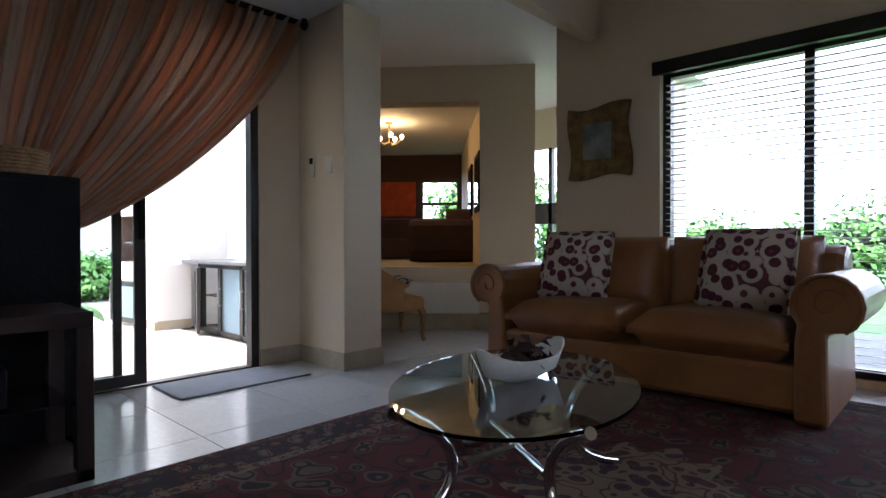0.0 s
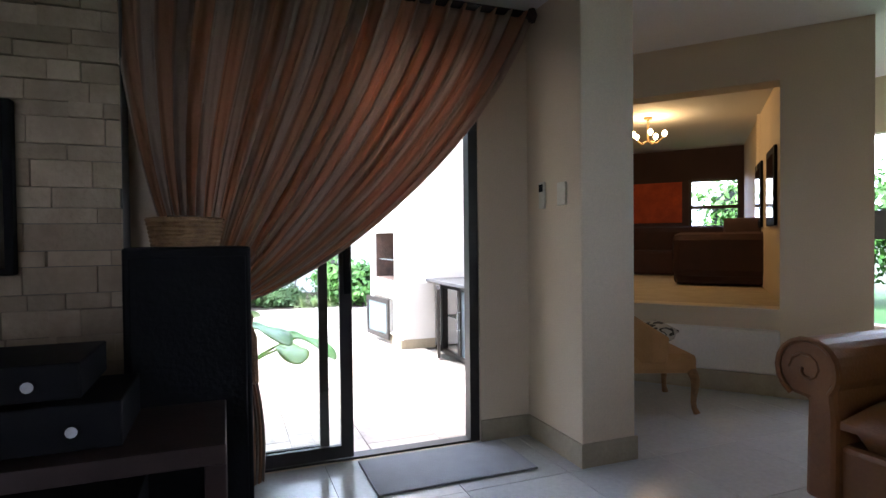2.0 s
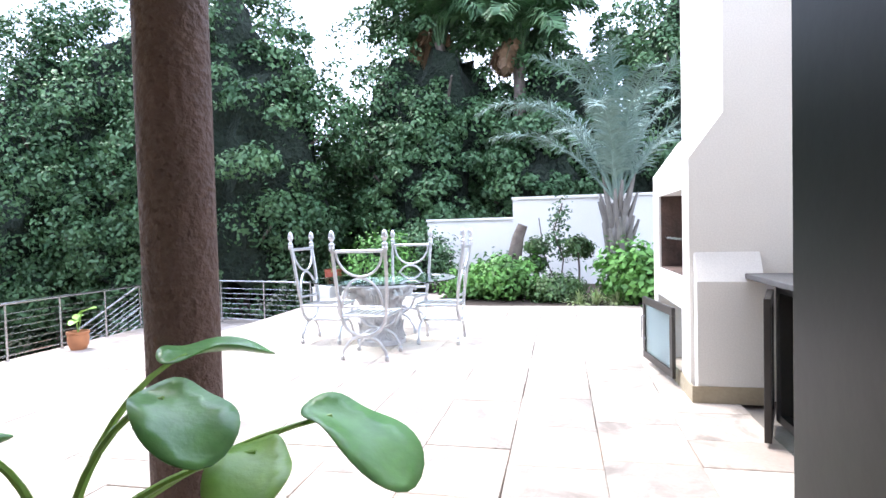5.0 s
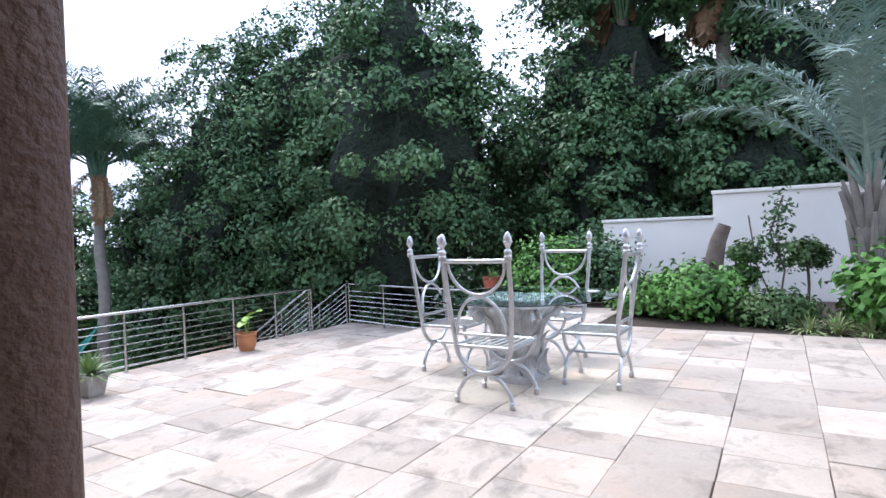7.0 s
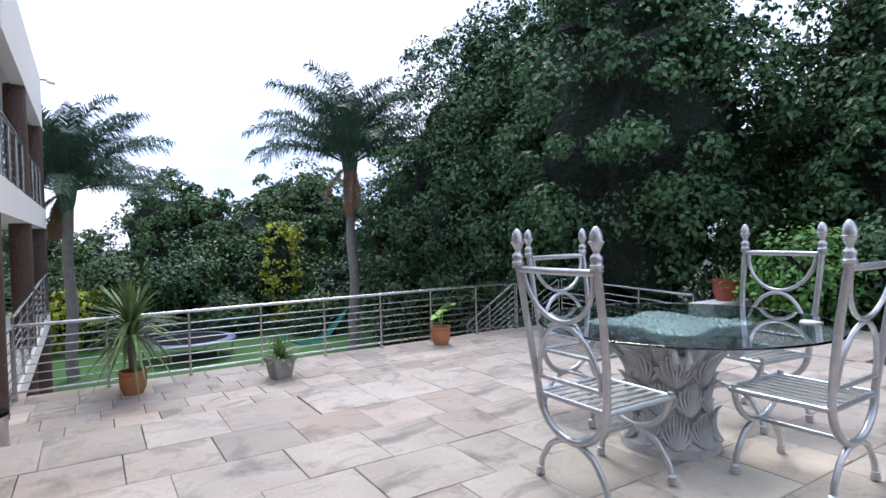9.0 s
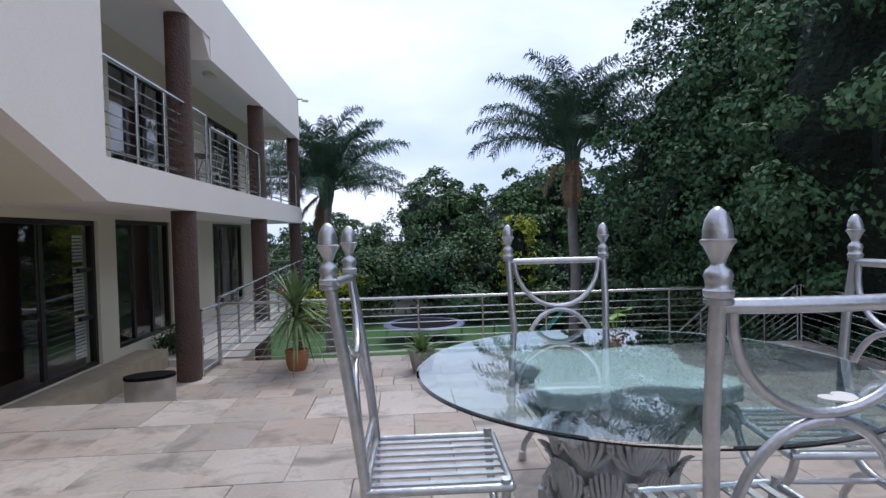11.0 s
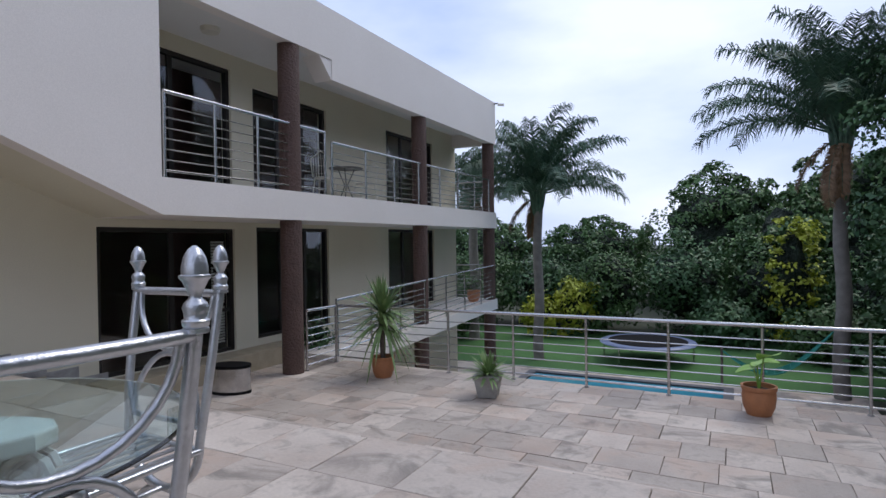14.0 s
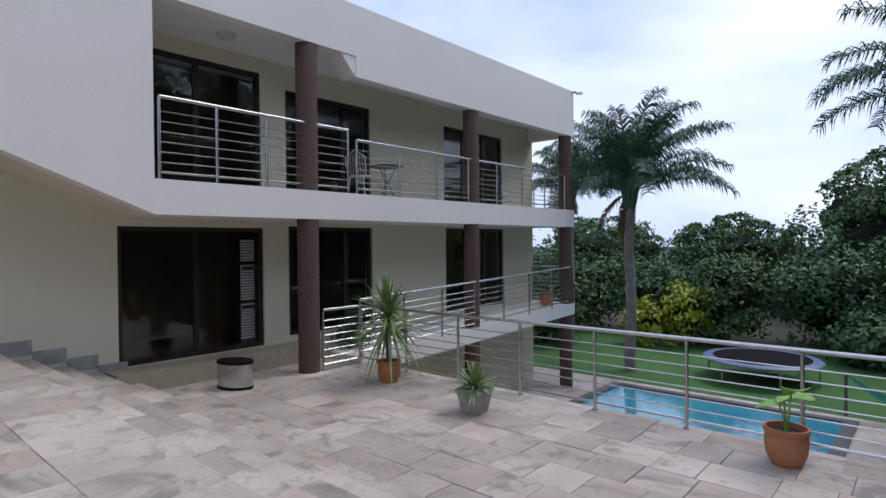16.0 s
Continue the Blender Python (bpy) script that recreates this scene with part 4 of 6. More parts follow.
rp2 = round_pot(-5.5, -14.9, -0.70, 0.2, 0.34, "small terracotta pot on the raised walkway")
shrub(-5.0, -8.3, -0.97, 0.3, 0.45, M_LEAF, 99, "small leafy plant by the walkway", leaf=0.09, clumps=30, per=20)

ee = round_pot(-4.62, 0.62, U, 0.17, 0.45, "elephant ear plant in a white pot with blue rim", M_WHITE)
make("rim", Geo().lathe([(0.165, 0.43), (0.185, 0.43), (0.19, 0.47), (0.16, 0.47)], 28), M_BLUEPAD, ee, smooth=True)
make("soil", Geo().lathe([(0.155, 0.46), (0.155, 0.475)], 20), M_SOIL, ee)
for at, tu, sz, tl, m in (((-0.42, 0.12, 0.95), 150, 0.30, 0, M_BIG), ((-0.1, 0.28, 0.9), 60, 0.28, 15, M_BIG), ((-0.48, 0.62, 0.74), 75, 0.34, 22, M_BIG), ((-0.2, 0.5, 0.72), 20, 0.25, 10, M_BIG2), ((0.1, -0.15, 0.8), 300, 0.3, 20, M_BIG)):
    big_leaf(at, tu, sz, tl, m, ee)
    make("stalk", Geo().tube(bezier((0, 0, 0.4), (at[0] * 0.15, at[1] * 0.15, at[2] * 0.8), (at[0] * 0.6, at[1] * 0.6, at[2] * 0.98), at, 8), [0.016 - 0.001 * i for i in range(9)], 6), M_BIG2, ee, smooth=True)

# ---- patio furniture ----
TX, TY = -9.97, -0.19


def patio_chair():
    c = thing("patio_chair", 0, 0, 0, "silver painted iron patio chair with acorn finials", "chair", "chairs round the patio table")
    R, yb, yf = 0.017, -0.24, 0.24

    def lean(z):
        return yb - 0.096 * max(0.0, (z - 0.46) / 0.74) ** 1.3

    def low_u(y):
        return [(0.25 * math.cos(radians(a)), y, 0.5 - 0.24 * math.sin(radians(a))) for a in range(0, 181, 12)]
    back = Geo()
    prof = [(0.292, lean(1.2), 1.2), (0.285, lean(0.9), 0.9), (0.272, lean(0.7), 0.7), (0.25, yb, 0.5)]
    back.tube(prof + low_u(yb)[1:-1] + [(-p[0], p[1], p[2]) for p in prof[::-1]], R * 1.2, 8)
    make("back_frame", back, M_SILVER, c, smooth=True)
    make("top_rail", Geo().tube([(x, lean(1.165) - 0.03 * (1 - (x / 0.285) ** 2), 1.165) for x in (-0.285, -0.14, 0, 0.14, 0.285)], R * 1.1, 8), M_SILVER, c, smooth=True)
    make("back_loop", Geo().tube([(0.255 * math.cos(radians(a)), lean(1.16 - 0.265 * math.sin(radians(a))), 1.16 - 0.265 * math.sin(radians(a))) for a in range(0, 181, 12)], R * 0.8, 8), M_SILVER, c, smooth=True)
    make("back_arch", Geo().tube([(0.225 * math.cos(radians(a)), lean(0.57 + 0.31 * math.sin(radians(a))), 0.57 + 0.31 * math.sin(radians(a))) for a in range(0, 181, 12)], R * 0.8, 8), M_SILVER, c, smooth=True)
    make("back_rail", Geo().tube([(-0.255, lean(0.57), 0.57), (0.255, lean(0.57), 0.57)], R * 0.8, 8), M_SILVER, c, smooth=True)
    for s in (-1, 1):
        make("finial", Geo().lathe([(0.0276, -0.03), (0.0324, -0.028), (0.0324, -0.018), (0.0276, -0.016), (0.0324, -0.01), (0.0336, 0.002), (0.0276, 0.008), (0.0288, 0.022), (0.0324, 0.034), (0.0276, 0.046), (0.0168, 0.056), (0.0156, 0.064), (0.0228, 0.082), (0.0312, 0.1), (0.0384, 0.108), (0.0384, 0.114), (0.0324, 0.117), (0.0324, 0.135), (0.0276, 0.158), (0.0168, 0.178), (0.0048, 0.188)], 16, (s * 0.292, lean(1.2), 1.2)), M_SILVER, c, smooth=True)
    make("front_frame", Geo().tube(low_u(yf), R, 8), M_SILVER, c, smooth=True)
    for y in (yb, yf):
        leg = [(-0.25, y, 0.03), (-0.235, y, 0.1)] + [(-0.21 * math.cos(radians(a)), y, 0.1 + 0.16 * math.sin(radians(a))) for a in range(20, 161, 14)] + [(0.235, y, 0.1), (0.25, y, 0.03)]
        make("leg", Geo().tube(leg, R, 8), M_SILVER, c, smooth=True)
        for s in (-1, 1):
            make("foot", Geo().lathe([(0.014, 0.0), (0.024, 0.006), (0.026, 0.02), (0.02, 0.04), (0.026, 0.05), (0.017, 0.06)], 10, (s * 0.25, y, 0)), M_SILVER, c, smooth=True)
    make("stretcher", Geo().tube([(0, yb, 0.26), (0, yf, 0.26)], R * 0.8, 8), M_SILVER, c, smooth=True)
    st = Geo()
    for a, b in (((-0.255, yb), (-0.255, yf + 0.02)), ((0.255, yb), (0.255, yf + 0.02)), ((-0.255, yf + 0.02), (0.255, yf + 0.02)), ((-0.255, yb), (0.255, yb))):
        st.tube([(a[0], a[1], 0.47), (b[0], b[1], 0.47)], R * 0.9, 8)
    make("seat_frame", st, M_SILVER, c, smooth=True)
    for i in range(7):
        x = -0.2 + 0.4 * i / 6
        make("slat", Geo().box(x - 0.014, yb, 0.468, x + 0.014, yf + 0.02, 0.476), M_SILVER, c)
    return c


ch = patio_chair()
ch.matrix_world = pose(-9.21, -0.05, U, 0, 0, 89)
for x, y, a in ((-10.03, -0.915, 0), (-10.845, -0.14, -97), (-10.1, 0.55, 181)):
    copy_thing(ch, pose(x, y, U, 0, 0, a))

tb = thing("patio_table", TX, TY, U, "round glass patio table on a carved acanthus stone pedestal", "table", turn=45)
ped = Geo()
prof = [(0.3, 0.0), (0.3, 0.05), (0.265, 0.07), (0.235, 0.14), (0.22, 0.26), (0.215, 0.38), (0.24, 0.50), (0.29, 0.60), (0.34, 0.68), (0.33, 0.70)]
n, vs = 96, []
for r0, z in prof:
    for i in range(n):
        a = 2 * math.pi * i / n
        k = 1 + (0.0 if z < 0.06 else (0.06 * math.cos(16 * a + z * 9) + 0.035 * math.cos(32 * a - z * 20) + (0.10 * max(0.0, math.cos(4 * a)) * (z / 0.7) ** 2)))
        vs.append((r0 * k * math.cos(a), r0 * k * math.sin(a), z))
ped.add(vs, [(j * n + i, j * n + (i + 1) % n, (j + 1) * n + (i + 1) % n, (j + 1) * n + i) for j in range(len(prof) - 1) for i in range(n)] + [tuple(range(n))[::-1], tuple(range((len(prof) - 1) * n, len(prof) * n))])
make("pedestal", ped, M_CARVED, tb, smooth=True)
relief = Geo()


def girth(z):
    """The pedestal's radius at a height."""
    for (r0, z0), (r1, z1) in zip(prof, prof[1:]):
        if z0 <= z <= z1:
            return r0 + (r1 - r0) * (z - z0) / (z1 - z0)
    return prof[-1][0]


for tier, (z0, z1, w, count) in enumerate(((0.06, 0.30, 0.30, 10), (0.24, 0.48, 0.32, 9), (0.42, 0.68, 0.36, 8))):
    for k in range(count):
        a0 = 2 * math.pi * (k + 0.5 * (tier % 2)) / count
        for i in range(-4, 5):
            q = i / 4
            pts = []
            for j in range(7):
                u = j / 6
                ang = a0 + q * w * (math.sin(math.pi * (0.08 + 0.62 * u)) + 0.25 * q * q * u)
                z = z0 + (z1 - z0) * u * (1 - 0.42 * q * q) - 0.03 * max(0.0, u - 0.8) * 5
                rr = girth(max(0.0, min(0.7, z))) + 0.016 + 0.012 * math.cos(q * 1.5) + 0.055 * u ** 3 * (1 - 0.6 * abs(q))
                pts.append((rr * math.cos(ang), rr * math.sin(ang), z))
            relief.tube(pts, [0.006, 0.010, 0.011, 0.011, 0.010, 0.008, 0.004], 5)
make("acanthus_leaves", relief, M_CARVED, tb, smooth=True)
for k in range(4):
    a = math.pi / 4 + k * math.pi / 2 + math.pi / 4
    sp = [(0.40 + (0.085 - 0.0055 * i) * math.cos(i * 0.55), 0, 0.61 + (0.085 - 0.0055 * i) * math.sin(i * 0.55)) for i in range(14)]
    g = Geo()
    for dy in (-0.035, 0.035):
        g.tube([(p[0], dy, p[2]) for p in sp], 0.018, 6)
    g.tube([(0.40, -0.05, 0.61), (0.40, 0.05, 0.61)], 0.03, 10)
    make("scroll", g.move(pose(0, 0, 0, 0, 0, math.degrees(a))), M_CARVED, tb, smooth=True)
cap = []
for k in range(4):
    for t in range(8):
        a = k * math.pi / 2 + (t / 8) * math.pi / 2
        rr = 0.31 + 0.19 * abs(math.cos(2 * a)) ** 2.2
        cap.append((rr * math.cos(a), rr * math.sin(a)))
make("capital", Geo().prism(cap, "z", 0.70, 0.765), material("smooth_cast_stone", (0.58, 0.60, 0.62), (0.48, 0.5, 0.52), rough=0.6, scale=5, fine=50, bump=0.04), tb, bevel=0.012)
gl = make("glass_top", Geo().lathe([(0.885, 0.768), (0.895, 0.772), (0.895, 0.778), (0.885, 0.782)], 96, (-0.03, 0.08, 0)), M_TABLEGLASS, tb)
gl.visible_shadow = False
hp = []
for i in range(40):
    a = 2 * math.pi * i / 40
    hp.append((0.0042 * 16 * math.sin(a) ** 3, 0.0042 * (13 * math.cos(a) - 5 * math.cos(2 * a) - 2 * math.cos(3 * a) - math.cos(4 * a))))
heart = make("heart_coaster", Geo().prism(hp, "z", 0, 0.006), M_WHITE)
heart.matrix_world = pose(-10.50, 0.40, U + 0.784, 0, 0, 200)
tagged(heart, "white heart shaped coaster on the glass table", "coaster")

bn = thing("planter_bin", -5.78, -5.4, L, "oval brushed steel planter bin with dark rim", "planter", turn=20)
ov = lambda r, z0, z1: Geo().prism([(r * 1.15 * math.cos(2 * math.pi * i / 32), r * 0.75 * math.sin(2 * math.pi * i / 32)) for i in range(32)], "z", z0, z1)
make("body", ov(0.26, 0.04, 0.38), M_STEEL, bn, bevel=0.005)
make("base", ov(0.265, 0.0, 0.04), M_BLACK, bn)
make("rim", ov(0.268, 0.38, 0.42), M_BLACK, bn)

tr = thing("trampoline", -9.8, -20.0, LAWN, "round trampoline with blue padded rim on the lawn", "trampoline")
make("pad", Geo().lathe([(1.3, 0.62), (1.56, 0.6), (1.6, 0.63), (1.56, 0.67), (1.31, 0.68)], 48), M_BLUEPAD, tr, smooth=True)
make("bed", Geo().lathe([(1.31, 0.66), (1.31, 0.688)], 48), M_NET, tr)
for i in range(6):
    a = i * math.pi / 3
    make("leg", Geo().tube([(1.48 * math.cos(a), 1.48 * math.sin(a), 0), (1.48 * math.cos(a), 1.48 * math.sin(a), 0.6)], 0.03, 8), M_STEEL, tr)


hm = thing("hammock", -14.75, -16.9, LAWN, "teal rope hammock slung from the palm trunk", "hammock")
net = Geo()
for k in range(-4, 5):
    net.tube([(2.6 * t, -0.4 * t + 0.09 * k * math.sin(math.pi * t), 1.75 - 0.75 * t - 0.9 * math.sin(math.pi * t) * (1 - 0.02 * abs(k))) for t in [i / 14 for i in range(15)]], 0.018, 5)
for i in range(2, 13):
    t = i / 14
    net.tube([(2.6 * t, -0.4 * t + 0.09 * k * math.sin(math.pi * t), 1.75 - 0.75 * t - 0.9 * math.sin(math.pi * t) * (1 - 0.02 * abs(k))) for k in range(-4, 5)], 0.014, 5)
make("net", net, material("teal_rope", (0.03, 0.25, 0.2), rough=0.8, scale=20), hm)
make("post", Geo().tube([(2.6, -0.4, 0), (2.6, -0.4, 1.05)], 0.035, 8), M_BARK, hm)


def balcony_chair(x, y, a):
    c = thing("balcony_chair", x, y, 1.98, "white wire garden chair on the balcony", "chair", "balcony chairs", turn=a)
    make("seat", Geo().lathe([(0.2, 0.43), (0.21, 0.445), (0.2, 0.46)], 18), M_PLASTIC, c)
    g = Geo().tube([(0.2, -0.15, 0.45), (0.22, -0.22, 0.8), (0, -0.25, 0.95), (-0.22, -0.22, 0.8), (-0.2, -0.15, 0.45)], 0.012, 6)
    for k in range(-3, 4):
        g.tube([(k * 0.055, -0.19, 0.45), (k * 0.05, -0.24, 0.9 - abs(k) * 0.03)], 0.006, 5)
    make("backrest", g, M_PLASTIC, c)
    for sx, sy in ((-1, -1), (1, -1), (-1, 1), (1, 1)):
        make("leg", Geo().tube([(sx * 0.15, sy * 0.15, 0.45), (sx * 0.2, sy * 0.2, 0)], 0.011, 6), M_PLASTIC, c)


balcony_chair(-5.1, -8.5, 200)
balcony_chair(-5.1, -9.9, -20)
bt = thing("balcony_table", -5.1, -9.2, 1.98, "small round dark garden table on the balcony", "table")
make("top", Geo().lathe([(0.36, 0.7), (0.37, 0.71), (0.36, 0.72)], 24), M_FRAME, bt)
make("legs", Geo().tube([(0.2, 0, 0), (0.03, 0, 0.35), (0.2, 0, 0.7)], 0.012, 6).tube([(-0.1, 0.17, 0), (-0.02, 0.02, 0.35), (-0.1, 0.17, 0.7)], 0.012, 6).tube([(-0.1, -0.17, 0), (-0.02, -0.02, 0.35), (-0.1, -0.17, 0.7)], 0.012, 6), M_FRAME, bt)
for y in (-5.6, -9.8):
    lp = make("ceiling_lamp", Geo().lathe([(0.13, 0), (0.15, 0.05), (0.15, 0.07)], 20), M_PLASTIC, smooth=True)
    lp.matrix_world = pose(-5.25, y, 4.39)
    tagged(lp, "round unlit ceiling lamp on the balcony soffit", "lamp", "balcony lamps")
sc = thing("security_camera", -5.97, -15.6, 5.3, "small white security camera on the parapet corner", "camera")
make("bracket", Geo().box(-0.12, -0.02, 0, 0.02, 0.02, 0.03), M_FRAME, sc)
make("housing", Geo().tube([(-0.12, 0, -0.02), (-0.3, 0, -0.05)], 0.04, 10), M_PLASTIC, sc)


# ---- living room shell ----
wall_with_holes("wall_west", "x", -3.62, 0.12, -2.4, 2.5, -0.3, 3.3, [(0.45, 2.16, 0.0, 2.36)], M_ROOM, "beige painted wall with wide sliding door")
setting(box("pillar", -3.62, 2.5, -0.3, -2.92, 2.85, 3.0, M_ROOM, bevel=0.006), "beige painted wall end beside the door", "wall")
ext = Geo().prism([(-3.62, 2.5), (-3.62, 2.85), (-5.1, 3.85), (-5.5, 4.3), (-5.6, 4.06), (-5.35, 3.7)], "z", -0.3, 3.3)
setting(make("wall_dining", ext, M_WHITE), "white outside wall of the dining area", "wall")
setting(box("floor", -3.62, -2.4, -0.3, 3.2, 7.2, -0.014, M_GROUT), "pale porcelain tiled floor", "floor")
setting(make("floor_dining", Geo().prism([(-3.5, 2.85), (-3.5, 7.2), (-5.6, 7.2), (-5.5, 4.0), (-5.1, 3.85)], "z", -0.3, -0.004), M_TILE), "pale tiled dining floor", "floor")
setting(box("floor_corridor", -3.5, 4.45, -0.01, -2.36, 7.0, -0.001, M_TILE), "pale tiled corridor floor", "floor")
setting(box("ceiling_low", -3.62, -2.4, 2.65, -2.0, 2.95, 2.9, M_CEIL), "white painted ceiling over the door side", "ceiling")
setting(box("ceiling_dining", -5.6, 2.95, 2.87, -2.0, 7.3, 3.05, M_CEIL), "white painted dining ceiling", "ceiling")
setting(box("ceiling_high", -2.0, -2.4, 3.3, 3.2, 4.64, 3.45, M_CEIL), "white painted raised ceiling", "ceiling")
setting(box("bulkhead", -2.06, -2.4, 2.65, -1.94, 4.44, 3.3, M_ROOM), "beige painted ceiling bulkhead", "wall")
wall_with_holes("wall_north", "y", 4.44, 0.2, -2.36, 3.2, -0.3, 3.4, [(-1.42, 1.5, 0.05, 2.28)], M_ROOM, "beige painted wall with a large window")
# the east window is added out of view to brighten the curtain side
wall_with_holes("wall_east", "x", 3.2, 0.2, -2.4, 4.64, -0.3, 3.4, [(-1.9, -0.6, 1.2, 2.3)], M_ROOM, "beige painted wall with an added unseen window for fill light")
wall_with_holes("wall_south_room", "y", -2.6, 0.2, -3.62, 3.4, -0.3, 3.4, [], M_ROOM, "beige painted wall")
# hole enlarged past the window_3 frame to brighten the dining floor
wall_with_holes("wall_corridor", "y", 7.0, 0.15, -5.6, -2.2, -0.3, 3.0, [(-4.6, -2.5, 0.3, 2.3)], M_ROOM, "beige corridor wall with a window and an added light opening")
setting(box("wall_corridor_side", -2.36, 4.64, -0.3, -2.2, 7.0, 3.0, M_ROOM), "beige corridor wall", "wall")
north = setting(make("lawn_north", Geo().box(-2.1, 4.7, -0.5, 40, 70, -0.12).box(-9.4, 9.1, -0.5, -2.1, 70, -0.12), M_GRASS), "green lawn outside the window", "lawn")

# window with blinds
wd = setting(new("window_1"), "dark framed window with white horizontal blinds", "window")
wf = Geo().box(-1.42, 4.5, 0.05, -1.36, 4.58, 2.28).box(1.44, 4.5, 0.05, 1.5, 4.58, 2.28).box(-1.36, 4.5, 2.22, 1.44, 4.58, 2.28).box(-1.36, 4.5, 0.05, 1.44, 4.58, 0.11).box(-0.46, 4.5, 0.11, -0.40, 4.58, 2.22).box(0.5, 4.5, 0.11, 0.56, 4.58, 2.22)
make("frame", wf, M_FRAME, wd)
make("headrail", Geo().box(-1.47, 4.40, 2.24, 1.5, 4.46, 2.34), M_FRAME, wd)
for a, b in ((-1.36, -0.46), (-0.40, 0.5), (0.56, 1.44)):
    p = make("pane", Geo().box(a, 4.535, 0.11, b, 4.545, 2.22), M_GLASS, wd)
    p.visible_shadow = False
sl = Geo()
for k in range(42):
    z0 = 0.1 + k * 0.05
    sl.prism([(4.45, z0 + 0.004), (4.494, z0), (4.494, z0 + 0.002), (4.45, z0 + 0.006)], "x", -1.38, 1.46)
tagged(make("slats", sl, M_CEIL, wd), kind="stuff")
for i, (x, y, r, h) in enumerate(((-4.5, 15, 1.6, 1.7), (-1.5, 16, 1.7, 1.9), (1.5, 15.5, 1.6, 1.6), (4.0, 14, 1.6, 1.8), (-8.6, 11.5, 1.5, 3.6), (-10.5, 13.0, 1.6, 3.4), (-7.0, 13.5, 1.5, 3.0))):
    shrub(x, y, -0.12, r, h, M_SHRUB, 120 + i, "green garden shrub outside the window", leaf=0.16, clumps=90, per=30)

# sliding door
sd = setting(new("door_sliding"), "black framed glass sliding door standing half open", "sliding door")
df = Geo().box(-3.6, 2.1, 0, -3.52, 2.16, 2.36).box(-3.6, 0.45, 0, -3.52, 0.51, 2.36).box(-3.6, 0.51, 2.3, -3.52, 2.1, 2.36).box(-3.6, 0.51, -0.012, -3.52, 2.1, 0.012)
make("frame", df, M_FRAME, sd)
lf = Geo().box(-3.545, 1.30, 0.02, -3.515, 1.37, 2.3).box(-3.545, 0.51, 0.02, -3.515, 0.58, 2.3).box(-3.545, 0.58, 0.02, -3.515, 1.30, 0.09).box(-3.545, 0.58, 2.23, -3.515, 1.30, 2.3)
make("leaf", lf, M_FRAME, sd)
lf2 = Geo().box(-3.595, 1.19, 0.02, -3.565, 1.24, 2.3).box(-3.595, 0.51, 0.02, -3.565, 0.58, 2.3).box(-3.595, 0.58, 0.02, -3.565, 1.19, 0.09)
make("leaf", lf2, M_FRAME, sd)
for x, b in ((-3.532, 1.30), (-3.582, 1.19)):
    p = make("pane", Geo().box(x, 0.58, 0.09, x + 0.006, b, 2.23), M_GLASS, sd)
    p.visible_shadow = False
make("handle", Geo().box(-3.515, 1.32, 0.95, -3.49, 1.36, 1.2), M_BLACK, sd, bevel=0.004)

sk = Geo().box(-3.5, 2.16, 0, -3.488, 2.488, 0.13).box(-3.5, 2.488, 0, -2.92, 2.5, 0.13).box(-2.92, 2.488, 0, -2.908, 2.862, 0.13).box(-2.36, 4.428, 0, -1.5, 4.44, 0.13)
setting(make("baseboard", sk, M_SKIRT), "beige tile skirting", "skirting")
for y, w, h, z in ((-3.31, 0.06, 0.16, 1.43), (-3.095, 0.085, 0.13, 1.44)):
    s = make("wall_switch", Geo().box(y - w / 2, 2.485, z, y + w / 2, 2.5, z + h), M_PLASTIC, bevel=0.004)
    tagged(s, "ivory plastic wall control on beige wall", "switch", "wall switches")
box("display", -3.33, 2.481, 1.53, -3.29, 2.486, 1.575, M_BLACK, bpy.data.objects["wall_switch"])

# split stone wall, with its pieces
cl = setting(box("wall_stone", -3.5, -2.4, 0.0, -3.3, 0.27, 2.65, M_GROUT), "split stone clad wall beside the curtain", "wall")
r = random.Random(5)
z = 0.0
while z < 2.62:
    h = min(r.choice((0.07, 0.09, 0.12)), 2.65 - z)
    y = -2.4
    while y < 0.25:
        w = min(r.uniform(0.12, 0.3), 0.27 - y)
        box("stone", -3.3, y + 0.002, z + 0.002, -3.3 + r.uniform(0.015, 0.045), y + w - 0.002, z + h - 0.002, M_CLAD, cl)
        y += w
    z += h
tv = thing("television", -3.25, -0.74, 1.12, "black flat television on the stone wall", "television")
make("body", Geo().box(0, -0.62, 0, 0.06, 0.62, 0.74), M_BLACK, tv, bevel=0.008)
make("screen", Geo().box(0.06, -0.59, 0.03, 0.064, 0.59, 0.71), M_DARKGLASS, tv)

# ---- curtain ----
M_CURTAIN = material("striped_curtain", (0.40, 0.15, 0.085), rough=0.85, scale=9, fine=120, bump=0.2)
n, l = M_CURTAIN.node_tree.nodes, M_CURTAIN.node_tree.links
uv = n.new("ShaderNodeUVMap")
sep = n.new("ShaderNodeSeparateXYZ")
l.new(uv.outputs["UV"], sep.inputs["Vector"])
fr_ = n.new("ShaderNodeMath")
fr_.operation = "FRACT"
mul = n.new("ShaderNodeMath")
mul.operation = "MULTIPLY"
mul.inputs[1].default_value = 13.0
l.new(sep.outputs["X"], mul.inputs[0])
l.new(mul.outputs["Value"], fr_.inputs[0])
st = n.new("ShaderNodeValToRGB")
st.color_ramp.interpolation = "EASE"
e = st.color_ramp.elements
e[0].position, e[0].color = 0.0, (0.56, 0.44, 0.36, 1)
e[1].position, e[1].color = 0.98, (0.56, 0.44, 0.36, 1)
